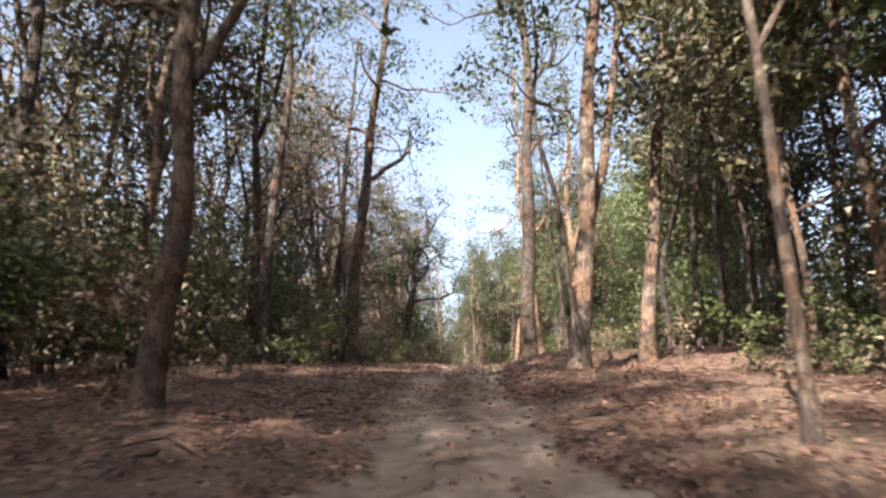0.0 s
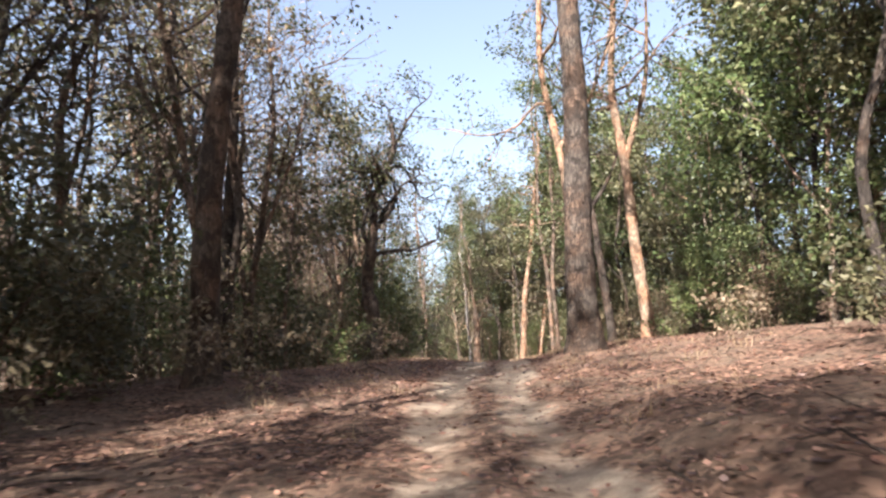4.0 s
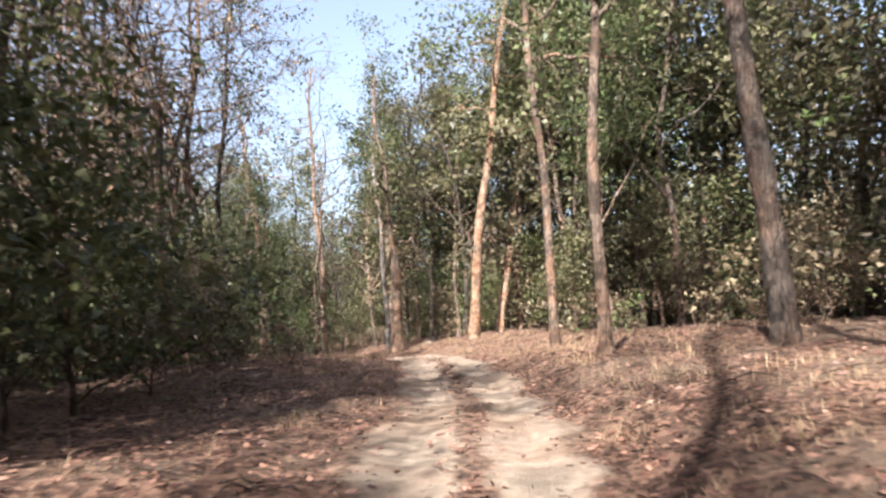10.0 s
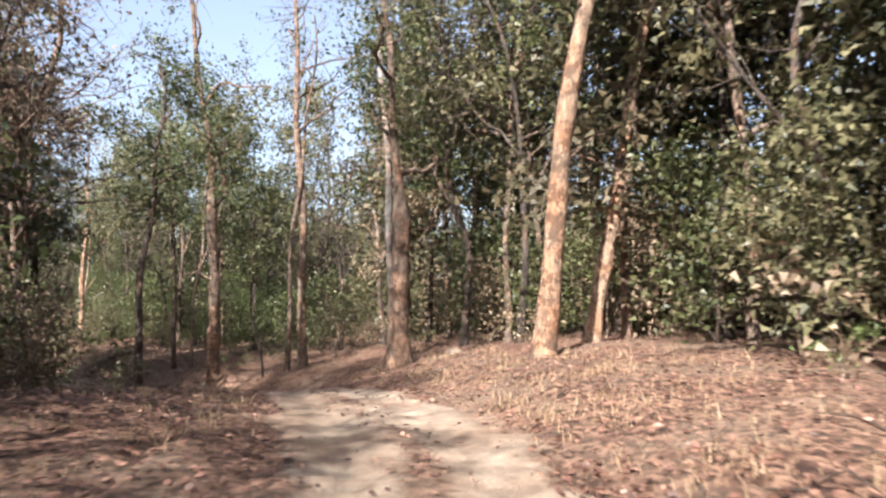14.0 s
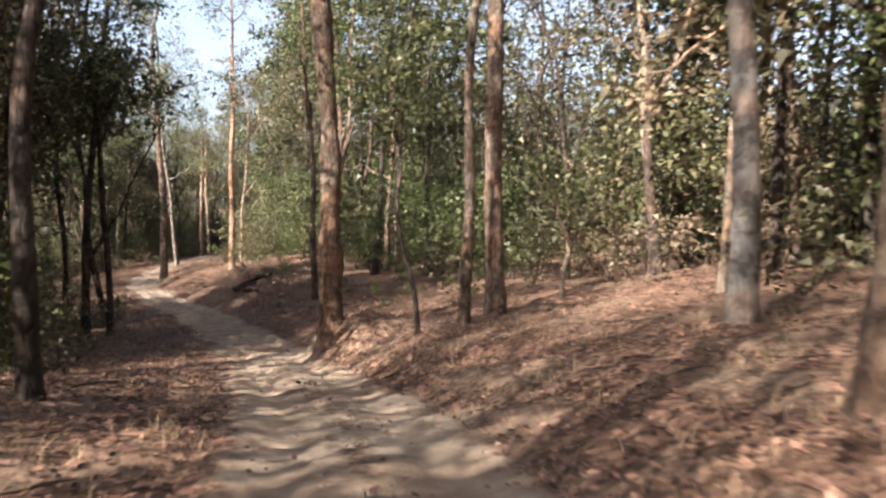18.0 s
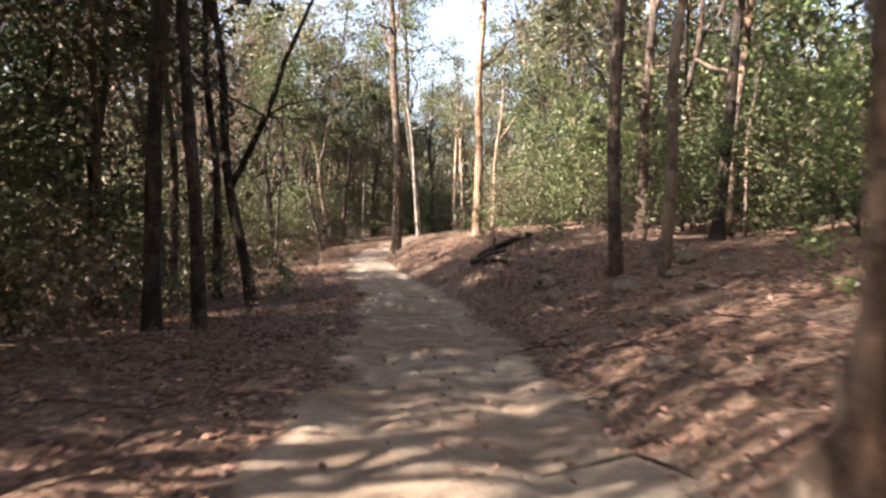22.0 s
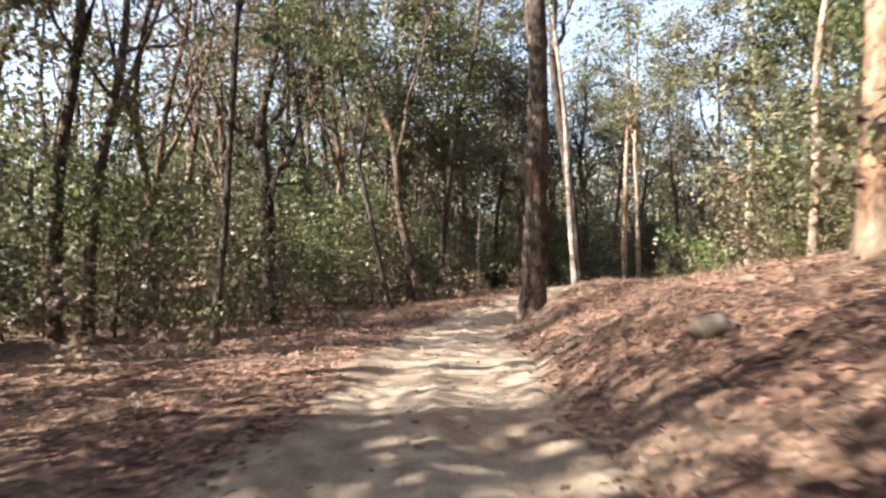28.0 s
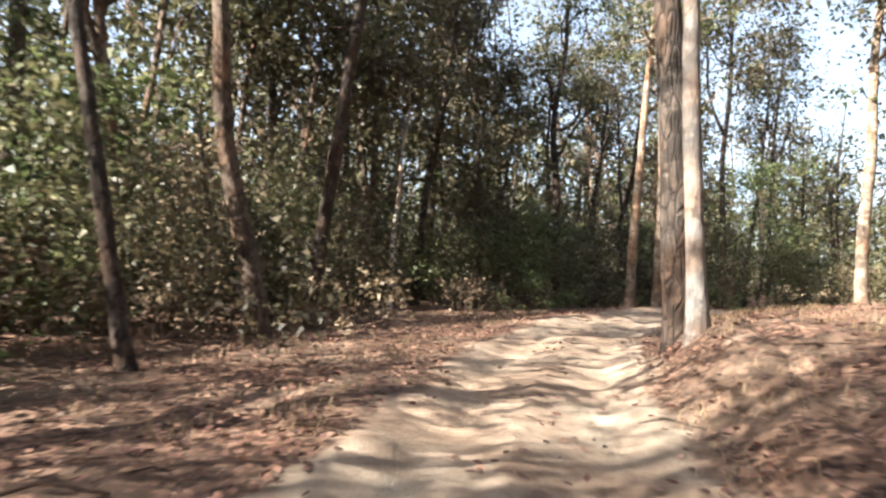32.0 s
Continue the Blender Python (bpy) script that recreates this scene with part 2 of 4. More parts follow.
def part(name, me, parent, label=""):
    ob = new(name, me)
    ob.parent = parent
    return tagged(ob, label) if label else ob


def tube(points, radii, sides=8, bumps=0.0, seed=0.0):
    """A tapered tube along points: vertices and quads."""
    p = np.asarray(points, float)
    r = np.asarray(radii, float)
    d = np.gradient(p, axis=0)
    d /= np.linalg.norm(d, axis=1)[:, None] + 1e-9
    ref = np.where(np.abs(d[:, 2:3]) > 0.9, [[1.0, 0, 0]], [[0, 0, 1.0]])
    a = np.cross(d, ref)
    a /= np.linalg.norm(a, axis=1)[:, None] + 1e-9
    b = np.cross(d, a)
    ang = np.arange(sides) * 2 * np.pi / sides
    rr = r[:, None] * (1 + bumps * (0.5 * np.sin(2 * ang[None] + seed + 0.9 * np.arange(len(p))[:, None])
                                    + 0.5 * np.sin(5 * ang[None] + 2.3 * np.arange(len(p))[:, None] + seed)))
    v = p[:, None] + rr[..., None] * (np.cos(ang)[None, :, None] * a[:, None] + np.sin(ang)[None, :, None] * b[:, None])
    i = np.arange(len(p) - 1)[:, None] * sides
    j = np.arange(sides)[None]
    k = (j + 1) % sides
    f = np.stack([i + j, i + k, i + sides + k, i + sides + j], -1).reshape(-1, 4)
    return v.reshape(-1, 3), f


def merged(pieces):
    vs, fs, o = [], [], 0
    for v, f in pieces:
        vs.append(v)
        fs.append(f + o)
        o += len(v)
    return np.concatenate(vs), np.concatenate(fs)


def leaf_cards(centres, size, r, droop=0.35, slim=0.5):
    """One folded leaf of two triangles' pairs at each centre, turned at random."""
    n = len(centres)
    th = r.uniform(0, 2 * np.pi, n)
    el = r.normal(-droop, 0.5, n)
    d = np.stack([np.cos(th) * np.cos(el), np.sin(th) * np.cos(el), np.sin(el)], 1)
    s = np.cross(d, [0, 0, 1.0])
    s /= np.linalg.norm(s, axis=1)[:, None] + 1e-9
    up = np.cross(s, d)
    roll = r.normal(0, 0.8, n)[:, None]
    side = np.cos(roll) * s + np.sin(roll) * up
    ln = (size * r.uniform(0.6, 1.3, n))[:, None]
    wd = ln * slim * 0.5
    c = np.asarray(centres)
    v = np.stack([c, c + d * ln * 0.5 + side * wd, c + d * ln, c + d * ln * 0.5 - side * wd], 1).reshape(-1, 3)
    q = np.arange(n)[:, None] * 4
    return v, np.concatenate([q, q + 1, q + 2, q + 3], 1)


def leaf_darts(centres, size, r, droop=0.35, slim=0.55):
    """A pointed leaf of one triangle at each centre, turned at random."""
    n = len(centres)
    th = r.uniform(0, 2 * np.pi, n)
    el = r.normal(-droop, 0.5, n)
    d = np.stack([np.cos(th) * np.cos(el), np.sin(th) * np.cos(el), np.sin(el)], 1)
    sd = np.stack([-np.sin(th), np.cos(th), np.zeros(n)], 1)
    roll = r.normal(0, 0.8, n)[:, None]
    side = np.cos(roll) * sd + np.sin(roll) * np.cross(sd, d)
    ln = (size * r.uniform(0.6, 1.35, n))[:, None]
    c = np.asarray(centres)
    w = side * ln * slim * 0.6
    v = np.stack([c - w, c + w, c + d * ln], 1).reshape(-1, 3)
    return v, np.arange(3 * n).reshape(-1, 3)


# ---- the lie of the land ----
EYE = 1.45
_eyes = np.array([row[1] for row in PATH])
_way = np.concatenate([[(-1.0, -60, 0.2), (-0.6, -30, 0.6), (-0.2, -10, 0.95)],
                       _eyes - (0, 0, EYE),
                       [(-38.6, 149.5, -4.5), (-42.0, 156.0, -4.4), (-44.8, 164.0, -4.1), (-45.5, 174.0, -3.8),
                        (-43.0, 186.0, -4.0), (-36.0, 198.0, -3.6), (-24.0, 212.0, -3.2)]])
_len = np.concatenate([[0], np.cumsum(np.linalg.norm(np.diff(_way[:, :2], axis=0), axis=1))])
_s = np.arange(0, _len[-1], 0.5)
LINE = np.stack([np.interp(_s, _len, _way[:, k]) for k in range(3)], 1)
_w = np.exp(-0.5 * (np.arange(-16, 17) / 5.0) ** 2)
_w /= _w.sum()
LINE = np.stack([np.convolve(np.pad(LINE[:, k], 16, mode="reflect", reflect_type="odd"), _w, "valid") for k in range(3)], 1)
TAN = np.gradient(LINE[:, :2], axis=0)
TAN /= np.linalg.norm(TAN, axis=1)[:, None]
RIGHT = np.stack([TAN[:, 1], -TAN[:, 0]], 1)
RISE_AT = (-60, 21, 31, 45, 62, 80, 95, 106, 116, 130, 141, 149, 160, 220)
RISE_RIGHT = (0.2, 0.25, 0.9, 0.9, 1.0, 1.0, 2.0, 2.3, 2.2, 2.4, 3.0, 2.2, 1.4, 1.0)
RISE_LEFT = (0.2, 0.1, 0.1, 0.2, 0.0, 0.1, 0.3, 0.5, -0.3, -0.9, -0.8, -0.9, -1.4, 0.0)


MOUNDS = ((-34.4, 147.1, 0.5, 1.9), (4.2, 27.5, 0.3, 3.0), (5.4, 43.7, 0.15, 2.0), (-4.9, 111.2, 0.95, 1.7), (-39.2, 155.7, 0.65, 2.4), (-25.0, 141.6, 0.4, 3.5),
          (-2.5, 56.8, 0.4, 2.6), (7.8, 65.3, 0.2, 2.0), (-4.7, 37.2, 0.15, 3.0), (-15.5, 131.0, 0.6, 3.2))


def lanes(x, y):
    """Index of the nearest point of the track's middle, and the distance to its right."""
    pts = np.stack([np.ravel(x), np.ravel(y)], 1).astype(np.float32)
    idx = np.empty(len(pts), int)
    ln = LINE[:, :2].astype(np.float32)
    for k in range(0, len(pts), 20000):
        d = ((pts[k:k + 20000, None] - ln[None]) ** 2).sum(-1)
        idx[k:k + 20000] = d.argmin(1)
    off = pts - LINE[idx, :2]
    u = (off * RIGHT[idx]).sum(1)
    u = np.sign(u + 1e-9) * np.maximum(np.abs(u), np.linalg.norm(off, axis=1) * 0.999)
    return idx, u


def waves(x, y):
    return (0.5 * np.sin(0.13 * x + 0.09 * y + 1) + 0.35 * np.sin(0.31 * x - 0.22 * y) + 0.2 * np.sin(0.71 * x + 0.53 * y + 2)
            + 0.12 * np.sin(1.7 * x - 1.3 * y) + 0.08 * np.sin(2.9 * x + 3.3 * y))


def ground_z(x, y, track=False):
    x, y = np.ravel(np.asarray(x, float)), np.ravel(np.asarray(y, float))
    idx, u = lanes(x, y)
    a = np.abs(u)
    # far from the track the level is averaged over more of it
    z = LINE[idx, 2].copy()
    for reach in (16, 40):
        lo, hi = np.clip(idx - reach, 0, len(LINE) - 1), np.clip(idx + reach, 0, len(LINE) - 1)
        z = np.where(a > reach * 0.35, (LINE[lo, 2] + LINE[hi, 2]) / 2 * np.clip((a - reach * 0.35) / 6, 0, 1)
                     + z * (1 - np.clip((a - reach * 0.35) / 6, 0, 1)), z)
    # and further off it follows one gentle slope
    far = np.clip((a - 20) / 18, 0, 1)
    far = far * far * (3 - 2 * far)
    slope = np.interp(y, (-40, 0, 60, 110, 150, 220), (0.2, 0.0, -1.0, -3.0, -4.4, -4.0))
    z = z * (1 - far) + slope * far
    yc = LINE[idx, 1]
    out = np.maximum(a - 1.5, 0)
    rise = np.where(u > 0, np.interp(yc, RISE_AT, RISE_RIGHT), np.interp(yc, RISE_AT, RISE_LEFT))
    z = z + rise * (1 - far) * (1 - np.exp(-out / 5.5)) + 0.10 * (1 - np.exp(-out / 0.5))
    if not track:
        z = z - 0.16 * np.clip((2.75 - a) / 0.4, 0, 1)
    for mx, my, mh, mr in MOUNDS:
        z = z + mh * np.exp(-((x - mx) ** 2 + (y - my) ** 2) / mr ** 2) * np.clip((a - 0.85) / 1.3, 0, 1)
    z = z + np.clip(out / 3, 0, 1) * 0.24 * waves(x, y) + np.clip(out, 0, 1) * 0.03 * np.sin(5.1 * x + 1.7 * np.sin(3 * y)) * np.sin(4.3 * y)
    return z


def gz(x, y):
    return float(ground_z([x], [y])[0])


def build_ground():
    xs = np.unique(np.concatenate([np.linspace(-2500, -90, 14), np.arange(-88, -62, 2.0), np.arange(-62, 24, 0.48), np.arange(24, 60, 2.0), np.linspace(62, 2500, 14)]))
    ys = np.unique(np.concatenate([np.linspace(-2500, -40, 14), np.arange(-38, -6, 2.0), np.arange(-6, 186, 0.48), np.arange(186, 240, 2.0), np.linspace(242, 2500, 14)]))
    gx, gy = np.meshgrid(xs, ys)
    z = ground_z(gx, gy)
    far = np.maximum(np.abs(gx.ravel() + 15) - 75, 0) + np.maximum(np.abs(gy.ravel() - 90) - 150, 0)
    z = np.where(far > 0, z * np.exp(-far / 200), z)
    v = np.stack([gx.ravel(), gy.ravel(), z], 1)
    nx, ny = len(xs), len(ys)
    i = (np.arange(ny - 1)[:, None] * nx + np.arange(nx - 1)[None]).ravel()
    f = np.stack([i, i + 1, i + nx + 1, i + nx], 1)
    ob = new("ground", mesh_of("ground", v, f, GROUND, True))
    tagged(ob, "sloping forest floor under brown fallen leaves", "ground", kind="structure")


def cover(py, s, u):
    """How far leaves and soil hide the sand at this place of the track."""
    a = np.abs(u + 0.10 * np.sin(0.35 * s) + 0.05 * np.sin(1.1 * s + 2))
    edge = np.interp(py, [60, 85, 107, 110, 113, 141, 145, 149], [1.2, 1.4, 1.4, 1.15, 1.4, 1.4, 1.05, 1.4]) + 0.14 * np.sin(0.9 * s) + 0.10 * np.sin(2.3 * s + 1)
    mid = np.interp(py, [-20, 4, 40, 48, 70, 82, 100, 125, 150, 170], [0.2, 0.2, 0.4, 0.62, 0.6, 0.4, 0.26, 0.2, 0.2, 0.25])
    all_over = np.interp(py, [-20, 3, 9, 14, 34, 41, 60, 100, 170], [0.1, 0.06, 0.22, 0.34, 0.32, 0.1, 0.05, 0.08, 0.08])
    return np.clip(all_over + mid * np.exp(-(a / 0.3) ** 2) + 0.62 * np.clip((a - edge + 0.35) / 0.55, 0, 1), 0, 0.75)


def build_road():
    us = np.linspace(-2.9, 2.9, 59)
    step = 0.16
    s = np.arange(20, _s[-1] - 10, step)
    px, py = (np.interp(s, _s, LINE[:, k]) for k in range(2))
    rx, ry = np.interp(s, _s, RIGHT[:, 0]), np.interp(s, _s, RIGHT[:, 1])
    X = px[:, None] + rx[:, None] * us
    Y = py[:, None] + ry[:, None] * us
    a = np.abs(us)[None]
    rut = 0.055 * np.exp(-((a - 0.68) / 0.27) ** 2) - 0.02 * np.exp(-((a - 1.25) / 0.2) ** 2)
    rip = np.interp(py, [100, 122, 128, 146, 152, 170], [0.15, 0.4, 1.0, 1.0, 0.7, 0.4])[:, None]
    ripple = 0.05 * rip * np.sin(2 * np.pi * s[:, None] / (0.95 + 0.1 * np.sin(0.15 * s[:, None])) + 1.4 * np.sin(us * 1.1)[None]) * np.exp(-((a - 0.75) / 0.45) ** 2)
    lumps = 0.012 * (np.sin(1.3 * X + 1.9 * Y) + 0.6 * np.sin(2.9 * X - 1.1 * Y + 1) + 0.5 * np.sin(4.3 * Y + 2.2 * X + 2) + 0.4 * np.sin(7.9 * X - 6.1 * Y) + 0.3 * np.sin(13 * X + 11 * Y))
    ridge = 0.05 * rip * np.exp(-((us[None] - 0.05 * np.sin(0.8 * s[:, None])) / 0.09) ** 2)
    Z = ground_z(X, Y, True).reshape(X.shape) + 0.02 + ridge - rut + ripple + lumps
    Z = Z - 0.25 * np.clip((a - 2.45) / 0.4, 0, 1)
    v = np.stack([X, Y, Z], -1).reshape(-1, 3)
    nx = len(us)
    i = (np.arange(len(s) - 1)[:, None] * nx + np.arange(nx - 1)[None]).ravel()
    f = np.stack([i, i + nx, i + nx + 1, i + 1], 1)[:, ::-1]
    me = mesh_of("road", v, f, ROAD, True)
    strip = cover(py[:, None], s[:, None], us[None])
    at = me.attributes.new("strip", "FLOAT", "POINT")
    at.data.foreach_set("value", strip.ravel().astype(np.float32))
    ob = new("road", me)
    tagged(ob, "pale sandy single-lane jeep track with two wheel ruts", "road", kind="structure")


build_ground()
build_road()

# ---- trees ----


def grow(r, base_r, height, lean, fork, spread, limbs, twigs, crown_size, leaf, per_twig, bend=0.25, flare=1.5, knobs=0.05,
         leaf_droop=0.35, bare=0.0, lead=None, stump=None, fine=False, darts=False):
    """Trunk, limbs and crown as arrays, with the foot of the trunk at the origin.

    lead: height share, azimuth and rise of a second main stem; stump: height and share at which the trunk thins."""
    n = max(8, int(height / (0.4 if fine else 1.0)))
    t = np.linspace(0, 1, n) ** 1.15
    ph = r.uniform(0, 6.28, 4)
    bend = bend * 1.5
    wob = bend * np.stack([np.sin(t * 5 + ph[0]) - np.sin(ph[0]), np.sin(t * 4.2 + ph[1]) - np.sin(ph[1])], 1) * t[:, None] ** 0.6
    wob = wob + 0.35 * bend * np.stack([np.sin(t * 17 + ph[2]) - np.sin(ph[2]), np.sin(t * 14 + ph[3]) - np.sin(ph[3])], 1) * t[:, None] ** 0.5
    z = t * height
    p = np.stack([lean[0] * z + wob[:, 0], lean[1] * z + wob[:, 1], z - 0.25 * (1 - t) ** 6], 1)
    rad = base_r * (1 - 0.72 * t ** 0.9) * (1 + (flare - 1) * np.exp(-z / (1.2 * base_r + 0.12)))
    for _ in range(int(knobs * 60)):
        h0 = r.uniform(0.1, 0.6)
        rad = rad * (1 + knobs * r.uniform(0.4, 1.6) * np.exp(-((t - h0) * height / 0.3) ** 2))
    if stump:
        rad = rad * (stump[1] + (1 - stump[1]) / (1 + np.exp((z - stump[0]) * 3)))
    trunk = tube(p, rad, 12 if fine else 9 if base_r > 0.05 else 5, knobs + 0.04, ph[2])
    limb_parts, tips = [], []
    for k in range(limbs):
        h = fork + (0.97 - fork) * (k + r.uniform(0, 0.8)) / limbs
        h = min(h, 0.97)
        az = k * 2.4 + r.uniform(-0.5, 0.5)
        ln = spread * r.uniform(0.7, 1.2) * (1.15 - 0.45 * h)
        el = r.uniform(0.35, 1.0) if h < 0.8 else r.uniform(0.8, 1.3)
        share, kink = r.uniform(0.45, 0.75), 0.3
        if k == 0 and lead is not False and (lead or limbs < 10):
            # a second leading stem
            h, az, el = lead or (fork, az, r.uniform(0.95, 1.25))
            ln, share, kink = height * (0.9 - h) * 0.75, 0.78, 0.08
        q0 = np.array([np.interp(h, t, p[:, c]) for c in range(3)])
        r0 = np.interp(h, t, rad) * share
        m = 10 if base_r > 0.05 else 6
        q = [q0]
        dirv = np.array([np.cos(az) * np.cos(el), np.sin(az) * np.cos(el), np.sin(el)])
        for _ in range(m):
            dirv = dirv + r.normal(0, kink, 3) + (0, 0, 0.06)
            dirv /= np.linalg.norm(dirv)
            q.append(q[-1] + dirv * ln / m)
        q = np.array(q)
        pieces = [tube(q, r0 * np.linspace(1, 0.22, m + 1), 7 if base_r > 0.05 else 4, 0.06)]
        for j in range(twigs):
            c0 = r.integers(m // 3, m + 1)
            w = [q[c0]]
            dv = dirv * 0.4 + r.normal(0, 0.7, 3) + (0, 0, 0.15)
            dv /= np.linalg.norm(dv)
            for _ in range(4):
                dv = dv + r.normal(0, 0.3, 3)
                dv /= np.linalg.norm(dv)
                w.append(w[-1] + dv * min(ln, spread * 1.2) * r.uniform(0.09, 0.17))
            w = np.array(w)
            pieces.append(tube(w, r0 * 0.34 * np.linspace(1, 0.2, 5), 4 if base_r > 0.05 else 3))
            tips.extend([w[2], w[3], w[4]])
        limb_parts.append(merged(pieces))
        tips.append(q[-1])
    tips = np.array(tips)
    keep = r.uniform(0, 1, len(tips)) >= bare
    tips = tips[keep]
    leaves = None
    if len(tips) and per_twig:
        c = np.repeat(tips, per_twig, axis=0)
        spread_out = np.repeat(r.uniform(0.5, 1.4, len(tips)), per_twig)[:, None]
        c = c + r.normal(0, 1, c.shape) * (crown_size, crown_size, crown_size * 0.6) * spread_out
        leaves = (leaf_darts if darts else leaf_cards)(c, leaf, r, leaf_droop)
    return trunk, limb_parts, leaves


def tree(name, label, x, y, diam, height, lean=(0, 0), fork=0.4, spread=6.5, limbs=8, twigs=7, crown=0.36, leaf=0.2, per_twig=20, bark=None,
         leaves=None, seed=1, group="", **more):
    r = np.random.default_rng(seed)
    trunk, limb_parts, cards = grow(r, diam / 2, height, lean, fork, spread, limbs, twigs, crown, leaf, per_twig, fine=True, **more)
    bark = bark or BARK_DARK
    top = new(name)
    top.location = (x, y, gz(x, y))
    tagged(top, label, "tree", group)
    part("trunk", mesh_of("trunk", *trunk, bark, True), top)
    for lp in limb_parts:
        part("limb", mesh_of("limb", *lp, bark, True), top)
    if cards is not None:
        part("crown", mesh_of("crown", *cards, leaves or LEAF_GREEN), top)
    return top


# the trees beside the track, in the order in which it passes them
tree("tree", "slender leaning tree with dark brown bark", -4.15, 10.4, 0.42, 12, (0.10, 0.0), 0.36, seed=11, bark=BARK_BROWN)
tree("tree", "thin young tree with flared pale base", 3.3, 6.8, 0.14, 10, (-0.01, 0.02), 0.38, 2.5, 5, 4, seed=12, bark=BARK_BROWN, flare=3.2, bend=0.08)
tree("tree", "tall forked forest tree with split brown trunk", 3.62, 19.95, 0.55, 22, (0.04, 0.02), 0.38, seed=13, bark=BARK_BROWN, knobs=0.1, lead=(0.1, 0.2, 1.42))
tree("tree", "thin dark stem leaning across a pale trunk", 3.75, 19.5, 0.2, 13, (-0.07, 0.02), 0.5, 3, 6, 5, seed=70, lead=False)
tree("tree", "tall forest tree with rough brown trunk", 6.5, 23.8, 0.50, 22, (0.05, 0.0), 0.38, seed=14, bark=BARK_BROWN)
tree("tree", "tall straight tree with sunlit lower trunk", -4.7, 37.2, 0.68, 25, (0.055, 0.02), 0.38, 6.5, per_twig=26, seed=15, lead=False, bark=BARK_BROWN, knobs=0.09)
tree("tree", "massive old tree with thick dark trunk", 4.95, 43.3, 0.98, 28, (-0.01, 0.02), 0.42, 7, 8, 7, seed=17, lead=False, flare=1.45)
tree("tree", "leaning sunlit tree with smooth pale-brown trunk", 6.6, 49.9, 0.42, 21, (-0.06, 0.0), 0.38, seed=18, bark=BARK_TAN)
tree("tree", "sunlit pale tree with broad flared trunk", 10.3, 54.8, 0.62, 22, (-0.02, 0.0), 0.38, seed=19, bark=BARK_TAN, flare=1.7)
tree("tree", "dark tree forking low into two stems", -7.05, 47.1, 0.5, 22, (0.07, 0.0), 0.33, 8, 8, per_twig=26, seed=20, bark=BARK_DARK, lead=(0.14, 0.0, 1.22), knobs=0.09, bend=0.1)
tree("tree", "big dark leaning tree with thick foliage", -2.6, 57.0, 0.75, 11.5, (0.08, 0.0), 0.42, 4.6, 12, 8, per_twig=10, lead=False, seed=221, flare=1.9, knobs=0.12, bend=0.4)
tree("tree", "slim pale tree beside a larger dark one", -3.6, 63.7, 0.28, 14, (0.03, 0.0), 0.4, 3.5, seed=22, bark=BARK_PALE)
tree("tree", "slim straight tree with pale bark", 7.85, 65.4, 0.29, 18, (-0.01, 0.0), 0.38, 3.5, seed=23, lead=False, bark=BARK_BROWN, flare=1.9)
tree("tree", "tall grey-brown tree on the grassy verge", 8.82, 73.3, 0.33, 22, (-0.005, 0.01), 0.38, 4, seed=24, lead=False, bark=BARK_BROWN)
tree("tree", "dark forked tree wrapped in leafy growth", 10.65, 63.3, 0.5, 20, (-0.06, 0.0), 0.4, seed=25, lead=(0.4, 0.2, 0.9), knobs=0.1)
tree("tree", "thin crooked sapling with bare pale stem", 13.0, 79.7, 0.2, 12, (-0.02, 0.0), 0.36, 2.8, seed=26, bark=BARK_PALE, bend=0.5)
tree("tree", "tall sunlit tree with knotty orange-brown trunk", 8.47, 88.9, 0.56, 24, (0.10, 0.0), 0.38, 5, 7, seed=27, lead=False, bark=BARK_TAN, knobs=0.08, flare=1.6)
tree("tree", "sunlit leaning tree with patchy pale bark", 10.4, 91.9, 0.46, 20, (0.13, 0.0), 0.42, 5, 7, seed=28, bark=BARK_TAN, knobs=0.12, lead=False)
tree("tree", "thick stump-like tree with a thin pale upper stem", 4.86, 97.4, 0.8, 18, (-0.03, 0.0), 0.3, 3.8, 6, seed=29, lead=False, bark=BARK_BROWN, knobs=0.11, stump=(6.0, 0.5))
tree("tree", "straight smooth pale-grey tree", 4.47, 103.4, 0.44, 21, (0.005, 0.0), 0.55, 4, seed=30, lead=False, bark=BARK_GREY)
tree("tree", "gnarled knotty tree with sunlit swollen foot", -5.2, 111.1, 0.64, 21, (-0.07, -0.03), 0.4, 5, 7, seed=31, lead=False, bark=BARK_BROWN, knobs=0.2, flare=2.0)
tree("tree", "tall twin-stemmed tree with bare spreading crown", -0.35, 109.85, 0.5, 24, (0.0, 0.0), 0.5, 7, 10, 9, per_twig=2, seed=32, bark=BARK_BROWN, knobs=0.1, lead=False)
tree("tree", "slender stem close beside a larger pale tree", -1.1, 109.5, 0.3, 19, (0.03, 0.01), 0.5, 4, 7, 6, per_twig=6, seed=69, bark=BARK_BROWN, lead=False)
tree("tree", "thin dark sapling on the bank", -2.35, 109.8, 0.15, 9, (-0.08, 0.0), 0.4, 2.2, 5, 4, seed=33)
tree("tree", "thin pale stem with broken top", 1.2, 111.3, 0.14, 3.7, (-0.02, 0.0), 0.85, 0.8, 2, 2, per_twig=0, lead=False, seed=34, bark=BARK_PALE)
tree("tree", "thin yellowish tree above fresh green shrubs", 3.6, 114.4, 0.22, 13, (0.0, 0.0), 0.35, 3.5, 7, 5, seed=35, bark=BARK_PALE, leaves=LEAF_DRY)
